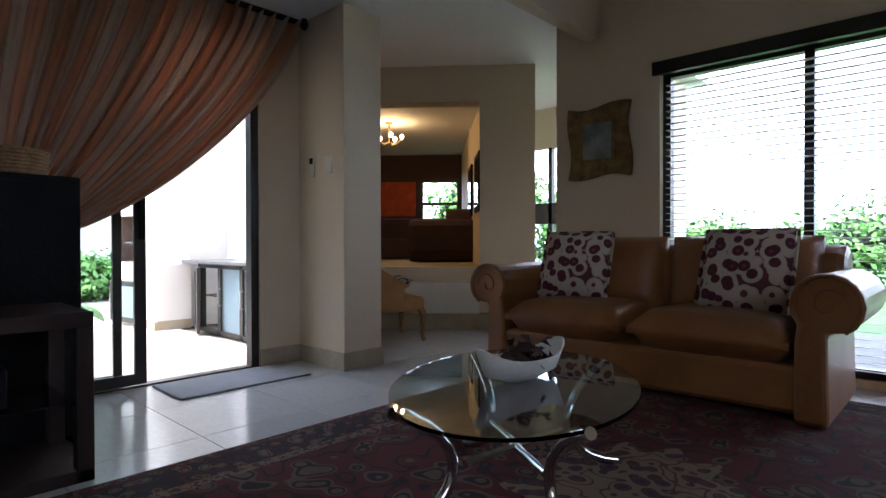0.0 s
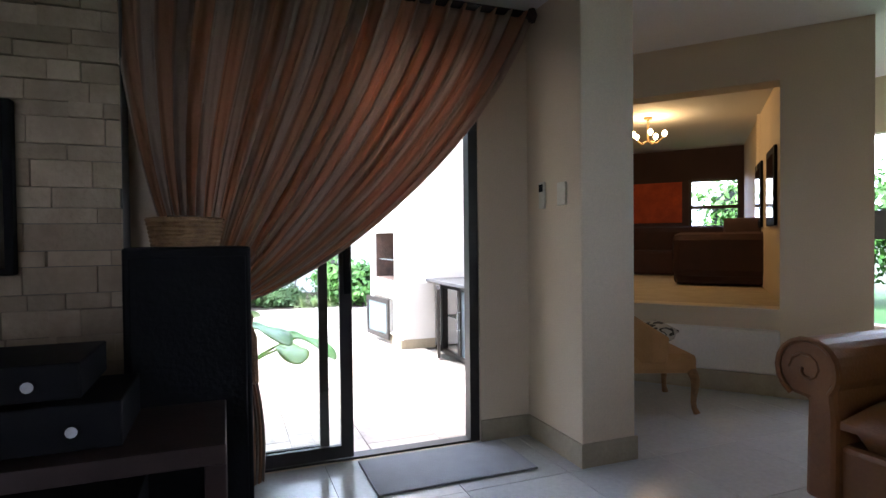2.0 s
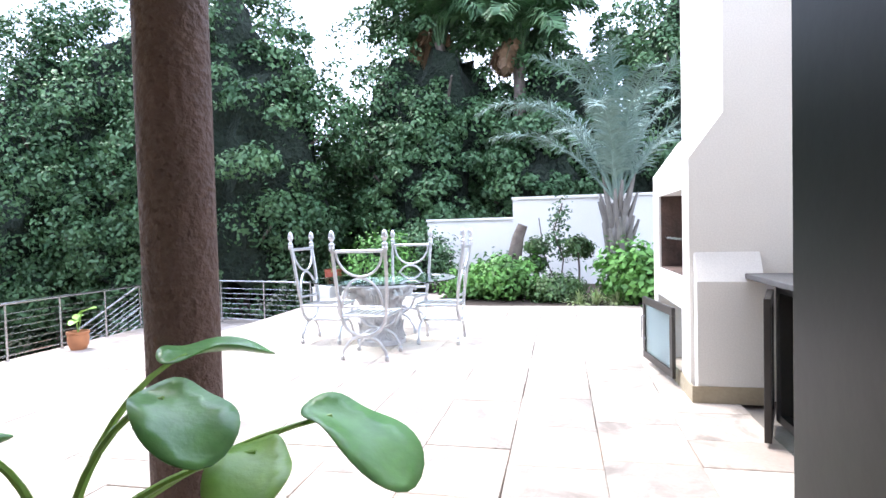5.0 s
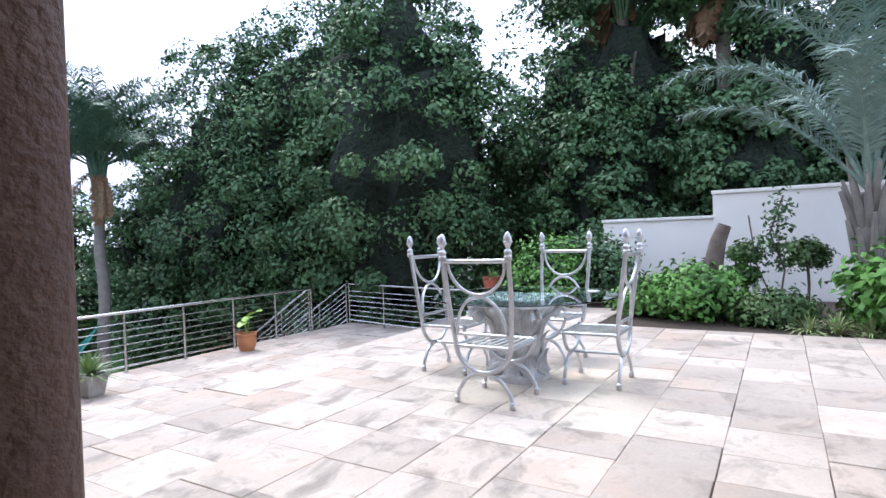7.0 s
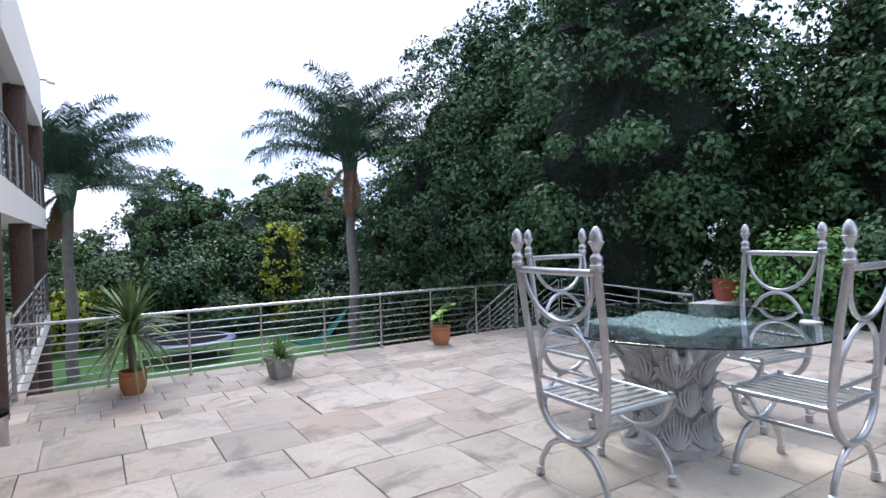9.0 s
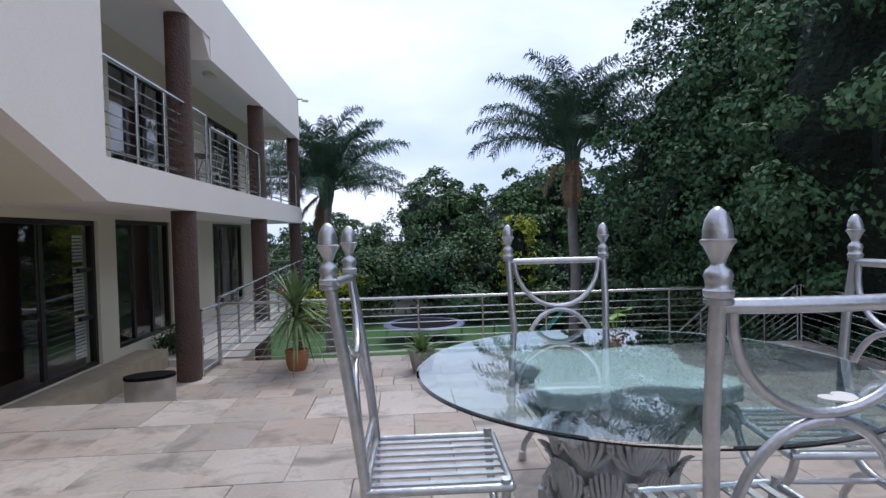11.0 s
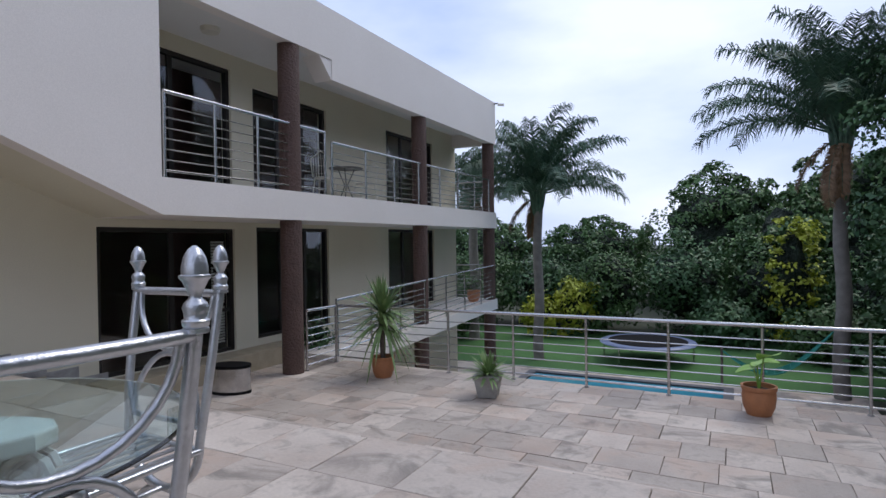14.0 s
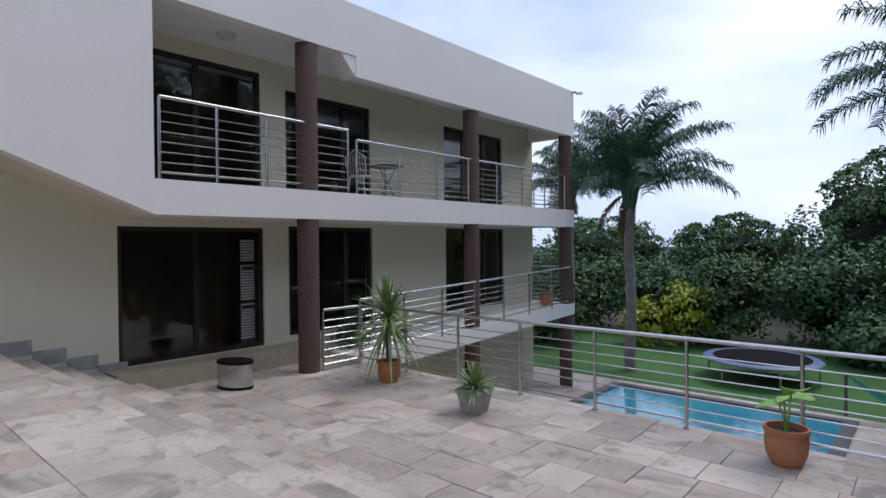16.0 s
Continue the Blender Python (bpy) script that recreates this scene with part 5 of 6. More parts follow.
for p, c in ((0.2, (0.57, 0.45, 0.37, 1)), (0.27, (0.40, 0.26, 0.19, 1)), (0.36, (0.62, 0.34, 0.22, 1)), (0.7, (0.64, 0.36, 0.24, 1)), (0.79, (0.40, 0.26, 0.19, 1)), (0.86, (0.56, 0.44, 0.36, 1))):
    k = e.new(p)
    k.color = c
l.new(fr_.outputs["Value"], st.inputs["Fac"])
hs = [x for x in n if x.type == "HUE_SAT"][0]
l.new(st.outputs["Color"], hs.inputs["Color"])
thin, through_cloth = n.new("ShaderNodeBsdfTranslucent"), n.new("ShaderNodeMixShader")
through_cloth.inputs["Fac"].default_value = 0.45
l.new(hs.outputs["Color"], thin.inputs["Color"])
l.new(n["Principled BSDF"].outputs["BSDF"], through_cloth.inputs[1])
l.new(thin.outputs["BSDF"], through_cloth.inputs[2])
l.new(through_cloth.outputs["Shader"], n["Material Output"].inputs["Surface"])

cu = thing("curtain", -3.36, 0, 0, "orange and cream striped curtain tied back beside door", "curtain")
NU, NV = 300, 46
vs, uvs = [], []
for i in range(NU + 1):
    u = i / NU
    y0 = 0.22 + 2.24 * u
    end = (0.56 + 0.18 * u, 0.93 + 0.05 * (1 - u))
    top = bezier((y0, 0, 2.6), (y0 - 0.30 * u, 0, 2.6 - 0.75 * (0.6 + 0.4 * u)), (0.30 + 1.0 * u, 0, 1.10 - 0.03 * u + 0.4 * (1 - u)), (end[0], 0, end[1]), 32)
    low = bezier((end[0], 0, end[1]), (end[0] + 0.02, 0, 0.75), (0.46 + 0.45 * u, 0, 0.5), (0.5 + 0.36 * u, 0, 0.02), NV - 32)
    for j, p in enumerate(top + low[1:]):
        tight = math.exp(-((p[2] - 0.95) / 0.25) ** 2)
        amp = 0.055 * (1 - 0.72 * tight) * (0.65 + 0.35 * math.sin(u * 31 + p[2] * 1.3))
        ph = 2 * math.pi * 24 * u + 0.5 * math.sin(p[2] * 3 + u * 9)
        vs.append((amp * math.sin(ph) + 0.012 * math.sin(3.1 * ph + p[2] * 5) * (1 - tight), p[0] + 0.012 * math.cos(ph), p[2]))
        uvs.append((u, p[2]))
W = NV + 1
me = bpy.data.meshes.new("cloth")
me.from_pydata(vs, [], [(i * W + j, (i + 1) * W + j, (i + 1) * W + j + 1, i * W + j + 1) for i in range(NU) for j in range(NV)])
ul = me.uv_layers.new(name="UVMap")
for lp in me.loops:
    ul.data[lp.index].uv = uvs[lp.vertex_index]
me.polygons.foreach_set("use_smooth", [True] * len(me.polygons))
me.materials.append(M_CURTAIN)
ob = new("cloth", me)
ob.parent = cu
so = ob.modifiers.new("thick", "SOLIDIFY")
so.thickness = 0.004
make("tieback", Geo().tube([(0.1, 0.52, 0.98), (0.12, 0.65, 0.94), (0.1, 0.76, 0.95), (0.0, 0.8, 0.97), (-0.09, 0.68, 0.97), (-0.03, 0.5, 1.0)], 0.02, 8, close=True), M_GILT, cu, smooth=True)
make("tassel", Geo().lathe([(0.012, 0.0), (0.03, -0.04), (0.022, -0.08), (0.045, -0.14), (0.05, -0.36), (0.03, -0.37)], 12, (0.1, 0.8, 0.92)), M_WICKER, cu, smooth=True)
rod = thing("curtain_rod", -3.36, 1.1, 2.6, "dark wooden curtain rod with ball ends", "curtain rod")
make("pole", Geo().tube([(0, -0.95, 0), (0, 1.36, 0)], 0.022, 10), M_RACK, rod, smooth=True)
for s in (-0.95, 1.36):
    make("finial", Geo().lathe([(0.02, -0.04), (0.035, 0), (0.02, 0.04)], 12, (0, s, 0)), M_RACK, rod, smooth=True)
make("bracket", Geo().box(-0.14, -0.8, -0.02, 0, -0.77, 0.02).box(-0.14, 1.28, -0.02, 0, 1.31, 0.02), M_RACK, rod)

# ---- things by the door ----
dm = make("door_mat", Geo().box(-3.46, 1.38, 0.0, -3.0, 2.27, 0.014), M_MAT, bevel=0.006)
tagged(dm, "grey ribbed door mat on pale tiles", "mat")
sp = thing("speaker", -2.795, 0.567, 0.0, "tall black floor standing speaker", "speaker", turn=5)
make("cabinet", Geo().box(-0.22, -0.22, 0.03, 0.14, 0.22, 1.235), M_BLACK, sp, bevel=0.01)
make("grille", Geo().box(0.14, -0.2, 0.06, 0.155, 0.2, 1.2), M_NET, sp, bevel=0.006)
make("foot", Geo().box(-0.22, -0.23, 0, 0.18, -0.17, 0.03).box(-0.22, 0.17, 0, 0.18, 0.23, 0.03), M_BLACK, sp)
bk = thing("basket", -2.82, 0.56, 1.235, "low woven wicker basket on the speaker", "basket")
g = Geo()
for k in range(7):
    g.tube([((0.15 + 0.003 * k) * math.cos(a * 0.2618), (0.12 + 0.003 * k) * math.sin(a * 0.2618), 0.01 + 0.016 * k) for a in range(24)], 0.009, 6, close=True)
make("weave", g, M_WICKER, bk, smooth=True)
make("lid", Geo().box(-0.08, -0.06, 0.11, 0.07, 0.05, 0.122), M_RACK, bk)
rk = thing("media_rack", -2.37, 0.02, 0.0, "dark wood media rack holding audio units", "media unit")
fr = Geo()
for x, y in ((-0.25, -0.66), (-0.25, 0.62), (0.19, -0.66), (0.19, 0.62)):
    fr.box(x, y, 0, x + 0.06, y + 0.06, 0.6)
fr.box(-0.25, -0.66, 0.6, 0.25, 0.68, 0.66).box(-0.25, -0.66, 0.0, 0.25, 0.68, 0.05)
make("frame", fr, M_RACK, rk, bevel=0.004)
make("shelf", Geo().box(-0.22, -0.6, 0.3, 0.22, 0.62, 0.31), M_DARKGLASS, rk)
for i, (y0, y1, z0, z1) in enumerate(((-0.55, 0.4, 0.66, 0.8), (-0.5, 0.3, 0.81, 0.92), (-0.55, 0.35, 0.05, 0.2), (-0.5, 0.42, 0.31, 0.46))):
    a = thing("audio_unit", -2.37, 0.02, z0, "black audio unit with small silver knobs", "audio unit", "audio units")
    make("case", Geo().box(-0.2, y0, 0.006, 0.17, y1, z1 - z0), M_BLACK, a, bevel=0.006)
    for k in (0.12, 0.3):
        make("knob", Geo().tube([(0.17, y1 - k, (z1 - z0) / 2), (0.2, y1 - k, (z1 - z0) / 2)], 0.016, 10), M_CHROME, a, smooth=True)

# ---- rug ----
def pattern(name, a, b, c, scale):
    m = material(name, a, b, rough=0.95, scale=scale * 0.3, fine=180, bump=0.4)
    n, l = m.node_tree.nodes, m.node_tree.links
    co = n.new("ShaderNodeTexCoord")
    vo = n.new("ShaderNodeTexVoronoi")
    vo.feature = "SMOOTH_F1"
    vo.inputs["Scale"].default_value = scale
    ra = n.new("ShaderNodeValToRGB")
    ra.color_ramp.interpolation = "CONSTANT"
    ra.color_ramp.elements[0].color = (*c, 1)
    ra.color_ramp.elements[1].color = (*b, 1)
    ra.color_ramp.elements[1].position = 0.22
    for p, q in ((0.30, c), (0.36, a), (0.52, b), (0.58, a)):
        k = ra.color_ramp.elements.new(p)
        k.color = (*q, 1)
    l.new(co.outputs["Object"], vo.inputs["Vector"])
    l.new(vo.outputs["Distance"], ra.inputs["Fac"])
    hs = [x for x in n if x.type == "HUE_SAT"][0]
    l.new(ra.outputs["Color"], hs.inputs["Color"])
    return m


RX0, RX1, RY0, RY1 = -2.03, 1.2, 0.2, 4.0
rug = thing("rug", (RX0 + RX1) / 2, (RY0 + RY1) / 2, 0.0, "red and navy patterned oriental rug", "rug")
hx, hy = (RX1 - RX0) / 2, (RY1 - RY0) / 2
make("field", Geo().box(-hx + 0.3, -hy + 0.3, 0, hx - 0.3, hy - 0.3, 0.012), pattern("rug_field", (0.085, 0.011, 0.012), (0.02, 0.01, 0.016), (0.11, 0.065, 0.045), 9), rug)
for k, (a, b, m) in enumerate(((0.0, 0.05, pattern("rug_edge", (0.08, 0.012, 0.013), (0.02, 0.012, 0.02), (0.13, 0.085, 0.055), 30)), (0.05, 0.24, pattern("rug_border", (0.02, 0.013, 0.022), (0.08, 0.012, 0.013), (0.12, 0.085, 0.06), 17)), (0.24, 0.3, pattern("rug_line", (0.17, 0.11, 0.07), (0.1, 0.018, 0.018), (0.03, 0.02, 0.04), 34)))):
    g = Geo().box(-hx + a, -hy + a, 0, hx - a, -hy + b, 0.012).box(-hx + a, hy - b, 0, hx - a, hy - a, 0.012).box(-hx + a, -hy + b, 0, -hx + b, hy - b, 0.012).box(hx - b, -hy + b, 0, hx - a, hy - b, 0.012)
    make("border", g, m, rug)
med = []
for i in range(72):
    a = 2 * math.pi * i / 72
    k = 0.36 + 0.05 * math.cos(12 * a)
    med.append((k * math.cos(a), 1.35 * k * math.sin(a)))
make("medallion", Geo().prism(med, "z", 0.008, 0.0145).move(pose(-0.15, -0.1, 0)), pattern("rug_medallion", (0.19, 0.13, 0.085), (0.1, 0.03, 0.03), (0.04, 0.025, 0.04), 14), rug)

# ---- sofa ----
def cushion_geo(w, d, h, puff=0.35, nx=10, ny=10):
    """A puffed cushion about the origin."""
    g, vs = Geo(), []
    for s in (1, -1):
        for i in range(nx + 1):
            for j in range(ny + 1):
                u, v = 2 * i / nx - 1, 2 * j / ny - 1
                k = ((1 - abs(u) ** 3.5) * (1 - abs(v) ** 3.5)) ** 0.5
                vs.append((u * w / 2 * (1 - 0.05 * (1 - k)), v * d / 2, s * h / 2 * (puff + (1 - puff) * k) * (1 if k > 0 else 0.35)))
    m = (nx + 1) * (ny + 1)
    fs = []
    for i in range(nx):
        for j in range(ny):
            a = i * (ny + 1) + j
            q = (a, a + ny + 1, a + ny + 2, a + 1)
            fs += [q, tuple(x + m for x in q[::-1])]
    rim = [i * (ny + 1) for i in range(nx + 1)] + [nx * (ny + 1) + j for j in range(1, ny + 1)] + [i * (ny + 1) + ny for i in range(nx - 1, -1, -1)] + list(range(ny - 1, 0, -1))
    for a, b in zip(rim, rim[1:] + rim[:1]):
        fs.append((a, a + m, b + m, b))
    return g.add(vs, fs)


def scroll_arm(s):
    prof = [(0.0, 0.0), (0.15, 0.0), (0.14, 0.46)] + [(0.14 + 0.15 * math.cos(radians(a)), 0.60 + 0.15 * math.sin(radians(a))) for a in range(-60, 215, 15)] + [(0.01, 0.48), (0.0, 0.4)]
    g = Geo().prism([(s * (p[0] - 0.1), p[1]) for p in prof], "y", -0.02, 0.86)
    return g


sf = thing("sofa", -1.17, 3.28, 0.0, "tan leather two seat sofa with rolled arms", "sofa")
make("base", Geo().box(-0.99, 0.02, 0.05, 0.99, 0.9, 0.30), M_LEATHER, sf, bevel=0.03)
make("backrest", Geo().prism([(0.62, 0.3), (0.95, 0.05), (0.98, 0.8), (0.94, 0.9), (0.84, 0.92), (0.74, 0.86), (0.7, 0.78)], "x", -1.02, 1.02), M_LEATHER, sf, bevel=0.05)
for s in (-1, 1):
    g = scroll_arm(s)
    make("armrest", g.move(pose(s * 1.0, 0, 0.02)), M_LEATHER, sf, bevel=0.025)
    make("piping", Geo().tube([(s * 1.04 + s * 0.145 * math.cos(radians(a)), -0.025, 0.62 + 0.145 * math.sin(radians(a))) for a in range(-60, 221, 20)], 0.013, 6).tube([(s * 1.04 + s * (0.09 - 0.0065 * i) * math.cos(i * 0.6), -0.022, 0.62 + (0.09 - 0.0065 * i) * math.sin(i * 0.6)) for i in range(12)], 0.008, 6), M_LEATHER, sf, smooth=True)
    make("seat_cushion", cushion_geo(0.9, 0.76, 0.28).move(pose(s * 0.455, 0.36, 0.40)), M_LEATHER, sf, smooth=True)
    make("back_cushion", cushion_geo(0.93, 0.54, 0.32).move(pose(s * 0.465, 0.70, 0.70, 76, 0, 0)), M_LEATHER, sf, smooth=True)
M_FLORAL = pattern("floral_fabric", (0.45, 0.47, 0.40), (0.13, 0.035, 0.05), (0.12, 0.03, 0.05), 13)
for nd in M_FLORAL.node_tree.nodes:
    if nd.type == "TEX_VORONOI":
        nd.feature = "F1"
    if nd.type == "VALTORGB" and nd.color_ramp.interpolation == "CONSTANT":
        for el, (p, c) in zip(nd.color_ramp.elements, ((0.0, (0.20, 0.06, 0.08)), (0.16, (0.10, 0.025, 0.045)), (0.40, (0.16, 0.04, 0.06)), (0.46, (0.55, 0.47, 0.41)), (0.7, (0.50, 0.42, 0.37)), (0.78, (0.14, 0.04, 0.055)))):
            el.position, el.color = p, (*c, 1)
for x, a in ((-0.65, 8), (0.50, -4)):
    c = thing("throw_pillow", -1.12 + x, 3.28 + 0.47, 0.76, "white pillow with dark maroon flower print", "pillow", "pillows on the sofa", turn=a)
    b = make("cover", cushion_geo(0.52, 0.52, 0.16, puff=0.25).move(pose(0, 0, 0, 68, 0, 0)), M_FLORAL, c, smooth=True)
    make("trim", Geo().tube([(0.26 * u, 0.26 * v * math.cos(radians(68)), 0.26 * v * math.sin(radians(68))) for u, v in ((-1, -1), (0, -1), (1, -1), (1, 0), (1, 1), (0, 1), (-1, 1), (-1, 0))], 0.012, 6, close=True), M_FLORAL, c)
s2 = thing("armchair", 0.78, 2.9, 0.0, "tan leather armchair with rolled arm", "armchair", turn=-60)
make("base", Geo().box(-0.45, 0.02, 0.05, 0.45, 0.9, 0.32), M_LEATHER, s2, bevel=0.03)
make("seat_cushion", cushion_geo(0.7, 0.74, 0.24).move(pose(0, 0.36, 0.42)), M_LEATHER, s2, smooth=True)
make("backrest", Geo().box(-0.45, 0.68, 0.3, 0.45, 0.95, 0.9), M_LEATHER, s2, bevel=0.08)
for s in (-1, 1):
    make("armrest", scroll_arm(s).move(pose(s * 0.47, 0, 0.02)), M_LEATHER, s2, bevel=0.025)

# ---- coffee table ----
ctb = thing("coffee_table", -0.78, 1.64, 0.012, "oval glass coffee table on curved chrome legs", "coffee table", turn=25)
oval = [(0.41 * math.cos(2 * math.pi * i / 64), 0.6 * math.sin(2 * math.pi * i / 64)) for i in range(64)]
gt = make("glass_top", Geo().prism(oval, "z", 0.42, 0.432), M_TABLEGLASS, ctb)
gt.visible_shadow = False
for s in (-1, 1):
    for t in (-1, 1):
        make("leg", Geo().tube(bezier((0.28 * s, 0.45 * t, 0.42), (0.1 * s, 0.2 * t, 0.3), (0.1 * s, 0.2 * t, 0.1), (0.32 * s, 0.48 * t, 0.012), 12), 0.018, 8), M_CHROME, ctb, smooth=True)
make("stretcher", Geo().tube([(-0.13, -0.2, 0.2), (0.13, 0.2, 0.2)], 0.014, 8).tube([(0.13, -0.2, 0.2), (-0.13, 0.2, 0.2)], 0.014, 8), M_CHROME, ctb, smooth=True)
bw = thing("bowl", -0.775, 1.665, 0.445, "white boat shaped bowl with dark potpourri", "bowl", turn=82)
g = Geo()
vs = []
for k, (sc_, z) in enumerate(((0.35, 0.0), (0.8, 0.03), (1.0, 0.08), (0.95, 0.08), (0.75, 0.035), (0.3, 0.01))):
    for i in range(32):
        a = 2 * math.pi * i / 32
        c = math.cos(a)
        vs.append((0.21 * sc_ * c, 0.085 * sc_ * math.sin(a), z + (0.05 * abs(c) ** 3 if 0.03 < z else 0)))
g.add(vs, [(k * 32 + i, k * 32 + (i + 1) % 32, (k + 1) * 32 + (i + 1) % 32, (k + 1) * 32 + i) for k in range(5) for i in range(32)] + [tuple(range(32))[::-1], tuple(range(160, 192))])
make("dish", g, M_WHITE, bw, smooth=True)
f = crown_leaves((0.13, 0.05, 0.035), 24, 8, 0.05, M_DARKROOM, 77, bw, spread=0.02, name="potpourri")
f.location = (0, 0, 0.08)

# ---- picture ----
pc = thing("framed_picture", -1.93, 4.42, 1.78, "small painting in a wavy antique gilt frame", "picture")
def wavy(w, h, k):
    pts = []
    for x0, z0, x1, z1 in ((-w, -h, w, -h), (w, -h, w, h), (w, h, -w, h), (-w, h, -w, -h)):
        for i in range(10):
            t = i / 10
            bow = k * math.sin(math.pi * 2 * t) - k * 0.8 * math.sin(math.pi * t)
            dx, dz = x1 - x0, z1 - z0
            q = math.hypot(dx, dz)
            pts.append((x0 + dx * t + bow * dz / q * 1.0, z0 + dz * t - bow * dx / q))
    return pts
make("frame", Geo().prism(wavy(0.29, 0.31, 0.02), "y", -0.03, 0.015), M_GILT, pc, bevel=0.015)
make("inner_frame", Geo().prism(wavy(0.16, 0.18, 0.004), "y", -0.04, -0.03), M_GILT, pc, bevel=0.006)
make("canvas", Geo().box(-0.13, -0.044, -0.15, 0.13, -0.0405, 0.15), material("seascape", (0.28, 0.32, 0.34), (0.08, 0.11, 0.10), rough=0.5, scale=5, fine=25, bump=0.2, amount=0.3), pc)

# ---- dining side and raised lounge ----
D = pose(-3.56, 4.81, 0, 0, 0, 38.9)
def placed(ob):
    ob.matrix_world = D
    return ob
pw = Geo().box(0.0, 0, -0.3, 0.6, 0.25, 2.95).box(-2.25, 0, -0.3, 0.0, 0.25, 0.66).box(-2.25, 0, 2.48, 0.0, 0.25, 2.95).box(-2.25, 0, 0.66, -2.2, 0.25, 2.48)
setting(placed(make("wall_lounge_opening", pw, M_ROOM)), "beige wall with a wide opening to the lounge", "wall")
setting(placed(make("plinth_lounge", Geo().box(-2.25, -0.14, 0.16, 0.0, 0.0, 0.5), M_WHITE, bevel=0.02)), "white plastered plinth below the opening", "step")
setting(placed(make("skirting_lounge", Geo().box(-2.25, -0.15, 0, 0.6, -0.002, 0.16), M_SKIRT)), "beige tile skirting", "skirting")
setting(placed(make("floor_lounge", Geo().box(-2.25, 0.25, 0.4, 0.3, 5.7, 0.62), M_SKIRT)), "beige carpeted lounge floor", "floor")
setting(placed(make("ceiling_lounge", Geo().box(-2.25, 0.25, 2.78, 0.5, 5.8, 2.95), M_CEIL)), "white lounge ceiling", "ceiling")
setting(placed(make("wall_lounge_right", Geo().prism([(0.1, 0.25), (0.3, 0.25), (-0.25, 5.7), (-0.45, 5.7)], "z", 0.4, 2.95), M_ROOM)), "beige lounge wall", "wall")
setting(placed(make("wall_lounge_left", Geo().box(-2.35, 0.25, 0.4, -2.25, 5.7, 2.95), M_DARKROOM)), "dark lounge wall", "wall")
setting(placed(make("wall_lounge_far", Geo().box(-2.25, 5.6, 0.4, -1.3, 5.75, 2.95).box(-0.5, 5.6, 0.4, 0.12, 5.75, 2.95).box(-1.3, 5.6, 0.4, -0.5, 5.75, 1.28).box(-1.3, 5.6, 2.24, -0.5, 5.75, 2.95), M_DARKROOM)), "dark painted lounge wall with a window", "wall")
lw = setting(placed(new("window_2")), "dark framed lounge window", "window")
make("frame", Geo().box(-1.3, 5.62, 1.28, -1.26, 5.7, 2.24).box(-0.54, 5.62, 1.28, -0.5, 5.7, 2.24).box(-1.26, 5.62, 1.72, -0.54, 5.7, 1.78).box(-1.26, 5.62, 1.28, -0.54, 5.7, 1.32).box(-1.26, 5.62, 2.2, -0.54, 5.7, 2.24), M_FRAME, lw)
cv = setting(new("window_3"), "dark framed corridor window", "window")
make("frame", Geo().box(-4.6, 7.02, 0.75, -4.54, 7.1, 2.3).box(-3.46, 7.02, 0.75, -3.4, 7.1, 2.3).box(-4.1, 7.02, 0.75, -4.04, 7.1, 2.3).box(-4.54, 7.02, 1.2, -3.46, 7.1, 1.5), M_FRAME, cv)


def lounge(name, x, y, z, label, category, turn=0, group=""):
    e = new(name)
    e.matrix_world = D @ pose(x, y, z, 0, 0, turn)
    return tagged(e, label, category, group)


ls = lounge("lounge_sofa", -0.55, 3.0, 0.62, "dark oxblood lounge sofa seen from behind", "sofa")
make("base", Geo().box(-0.6, -0.4, 0.02, 0.62, 0.4, 0.4), M_SOFADARK, ls, bevel=0.05)
make("backrest", Geo().box(-0.62, -0.45, 0.1, 0.62, -0.2, 0.68), M_SOFADARK, ls, bevel=0.1)
make("cushion", cushion_geo(0.6, 0.5, 0.22).move(pose(0.25, -0.1, 0.62, 70, 0, 0)), M_SOFADARK, ls, smooth=True)
l2 = lounge("lounge_sofa", -1.25, 4.7, 0.62, "long dark oxblood lounge sofa against the wall", "sofa")
make("base", Geo().box(-0.95, -0.4, 0.02, 0.95, 0.4, 0.4), M_SOFADARK, l2, bevel=0.05)
make("backrest", Geo().box(-0.95, 0.2, 0.3, 0.95, 0.45, 0.8), M_SOFADARK, l2, bevel=0.1)
pn = lounge("painting", -1.83, 5.585, 1.85, "bright red abstract canvas on dark wall", "painting")
make("canvas", Geo().box(-0.42, -0.02, -0.36, 0.42, 0.0, 0.36), M_CANVAS, pn, bevel=0.006)
for y in (1.6, 2.9):
    q = lounge("wall_picture", 0.097 - (y - 0.25) * 0.101, y, 1.75, "dark framed mirror on the lounge wall", "mirror", turn=5.8, group="lounge wall pictures")
    make("frame", Geo().box(-0.03, -0.35, -0.4, 0.0, 0.35, 0.4), M_BLACK, q, bevel=0.01)
    make("mirror", Geo().box(-0.034, -0.27, -0.32, -0.031, 0.27, 0.32), M_CHROME, q)
cd = lounge("chandelier", -1.42, 2.4, 2.78, "small brass chandelier with lit bulbs", "chandelier")
make("stem", Geo().tube([(0, 0, 0), (0, 0, -0.3)], 0.012, 8).lathe([(0.05, -0.03), (0.06, 0.0)], 12), M_GILT, cd, smooth=True)
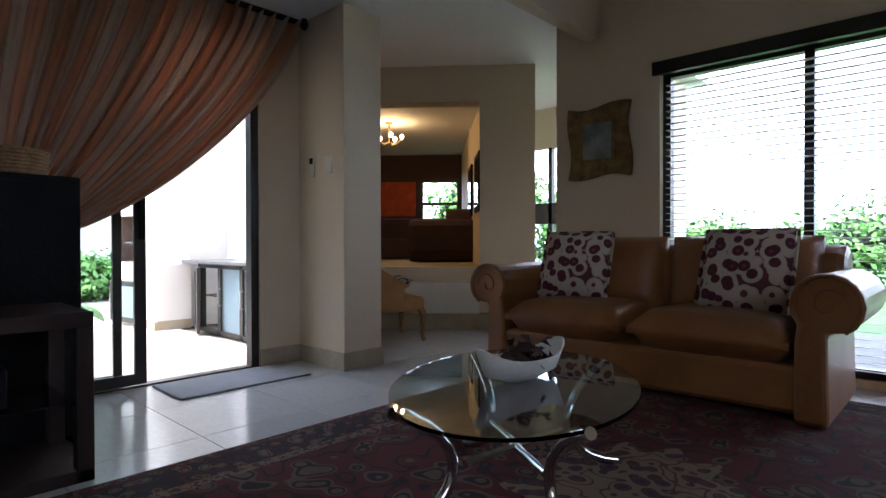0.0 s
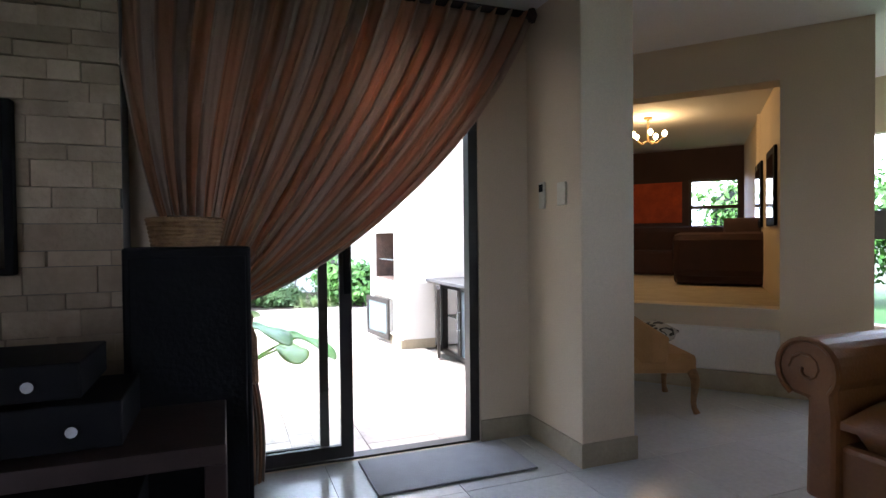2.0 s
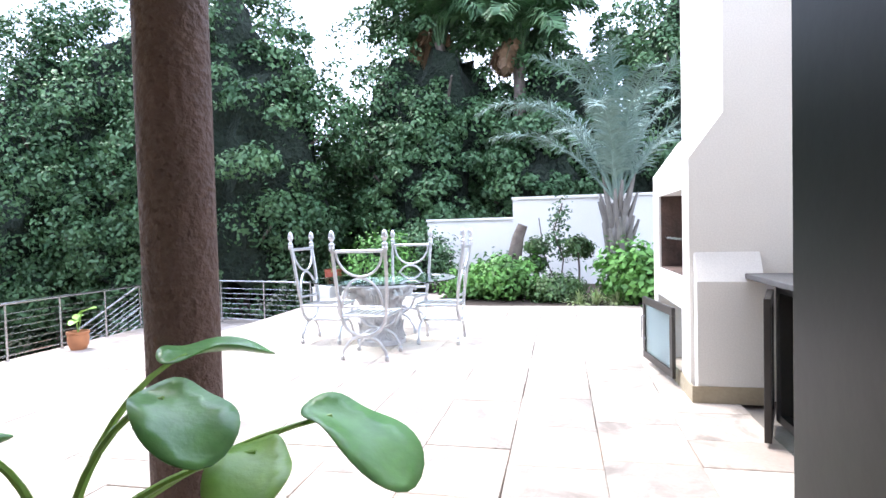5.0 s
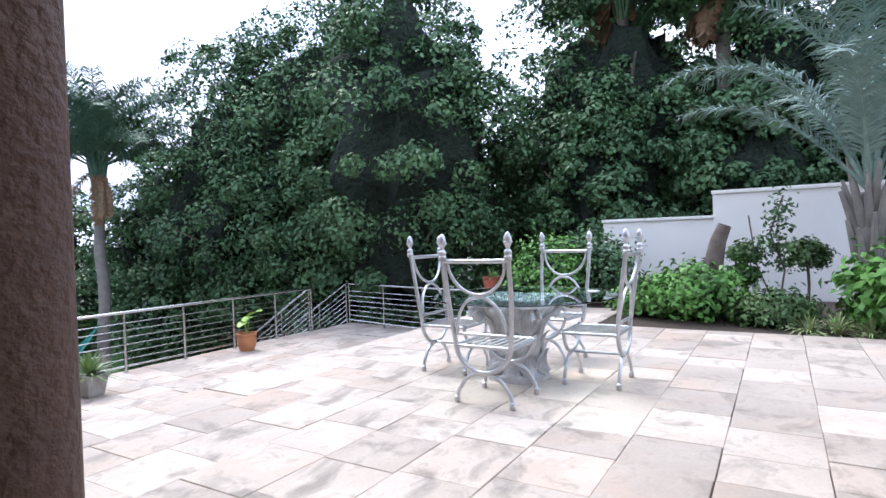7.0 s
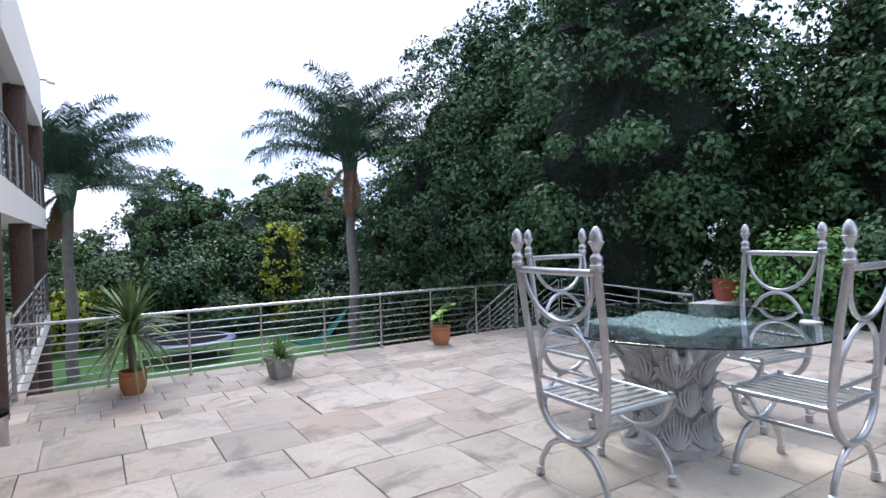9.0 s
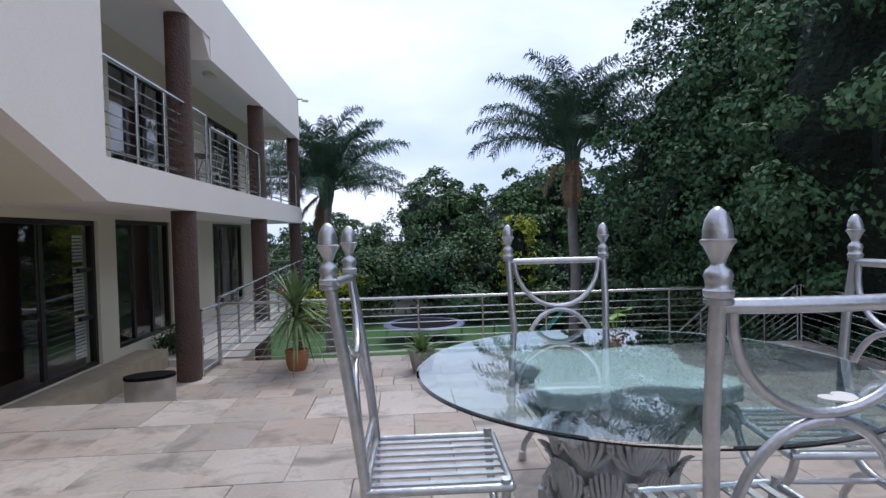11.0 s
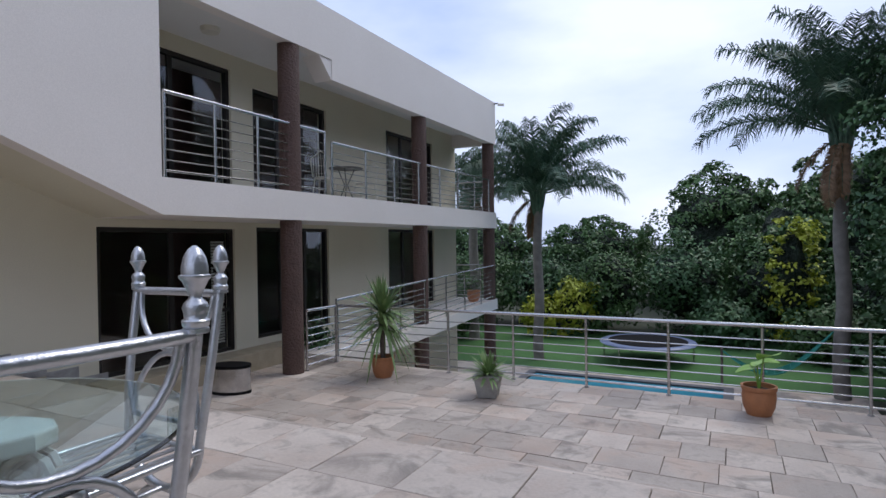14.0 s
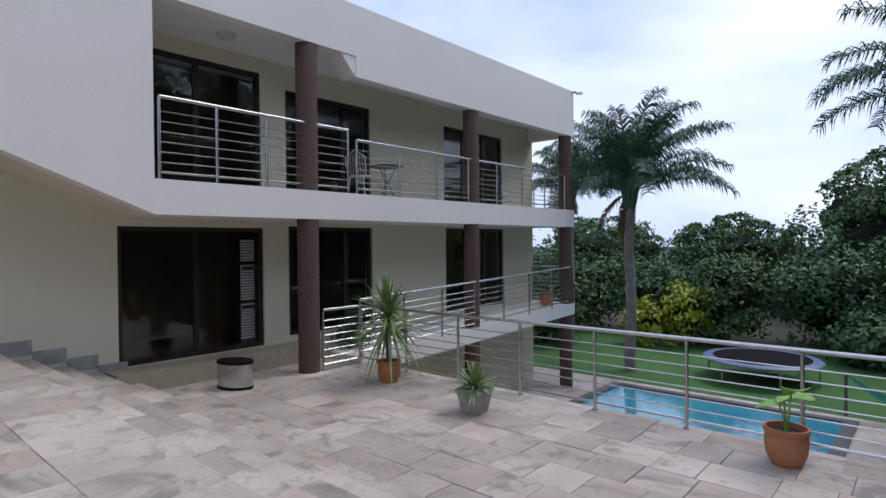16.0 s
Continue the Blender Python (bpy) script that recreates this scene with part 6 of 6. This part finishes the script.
for k in range(5):
    a = k * 1.2566
    make("arm", Geo().tube([(0, 0, -0.3), (0.1 * math.cos(a), 0.1 * math.sin(a), -0.34), (0.2 * math.cos(a), 0.2 * math.sin(a), -0.26)], 0.008, 6), M_GILT, cd, smooth=True)
    make("bulb", Geo().lathe([(0.012, 0), (0.03, 0.03), (0.028, 0.055), (0.01, 0.075)], 10, (0.2 * math.cos(a), 0.2 * math.sin(a), -0.26)), M_BULB, cd, smooth=True)
lamp = new("chandelier_light", bpy.data.lights.new("chandelier_light", "POINT"))
lamp.data.energy, lamp.data.color, lamp.data.shadow_soft_size = 1.6, (1.0, 0.62, 0.28), 0.12
lamp.matrix_world = D @ pose(-1.42, 2.4, 2.62)

ac = thing("bergere_chair", -3.78, 3.63, 0.0, "carved wooden armchair with tan upholstery and zebra cushion", "armchair", turn=-22)
M_TANF = material("tan_velvet", (0.42, 0.23, 0.09), (0.32, 0.17, 0.065), rough=0.8, scale=6, fine=90, bump=0.3)
make("seat", Geo().box(-0.3, -0.28, 0.28, 0.3, 0.3, 0.42), M_TANF, ac, bevel=0.04)
bp = [(0.33 * math.cos(radians(a)), 0.02 - 0.33 * math.sin(radians(a))) for a in range(-10, 191, 20)]
g = Geo()
vs = []
for i, (x, y) in enumerate(bp):
    h = 0.55 + 0.24 * math.sin(math.pi * i / (len(bp) - 1))
    vs += [(x, y, 0.36), (x * 1.08, y * 1.08, h), (x * 0.86, y * 0.86, h), (x * 0.84, y * 0.84, 0.36)]
g.add(vs, [(4 * i + k, 4 * i + 4 + k, 4 * i + 4 + (k + 1) % 4, 4 * i + (k + 1) % 4) for i in range(len(bp) - 1) for k in range(4)] + [(0, 1, 2, 3), tuple(4 * (len(bp) - 1) + k for k in (3, 2, 1, 0))])
make("backrest", g, M_TANF, ac, bevel=0.015)
for sx, sy in ((-1, -1), (1, -1), (-1, 1), (1, 1)):
    make("leg", Geo().tube(bezier((sx * 0.26, sy * 0.25, 0.32), (sx * 0.34, sy * 0.32, 0.22), (sx * 0.24, sy * 0.24, 0.1), (sx * 0.3, sy * 0.29, 0.0), 8), [0.035, 0.036, 0.034, 0.03, 0.026, 0.022, 0.02, 0.02, 0.024], 8), M_WICKER, ac, smooth=True)
make("cushion", cushion_geo(0.4, 0.4, 0.14).move(pose(0, 0.02, 0.5, 20, 0, 0)), pattern("zebra", (0.4, 0.37, 0.33), (0.03, 0.028, 0.025), (0.03, 0.028, 0.025), 16), ac, smooth=True)

# ---- floor tiles ----
tiles = bpy.data.objects["floor"]
shape = {}
y = -2.4
while y < 4.43:
    x = -3.5
    while x < 3.2:
        a, b = min(0.6, 3.2 - x), min(0.6, 4.44 - y)
        key = (round(a, 2), round(b, 2))
        if key not in shape:
            g = Geo().box(-a / 2 + 0.002, -b / 2 + 0.002, -0.014, a / 2 - 0.002, b / 2 - 0.002, 0.0)
            m = bpy.data.meshes.new("tile")
            m.from_pydata(g.v, [], g.f)
            m.materials.append(M_TILE)
            shape[key] = m
        t = new("tile", shape[key])
        t.parent = tiles
        t.location = (x + a / 2, y + b / 2, 0.0)
        x += 0.6
    y += 0.6
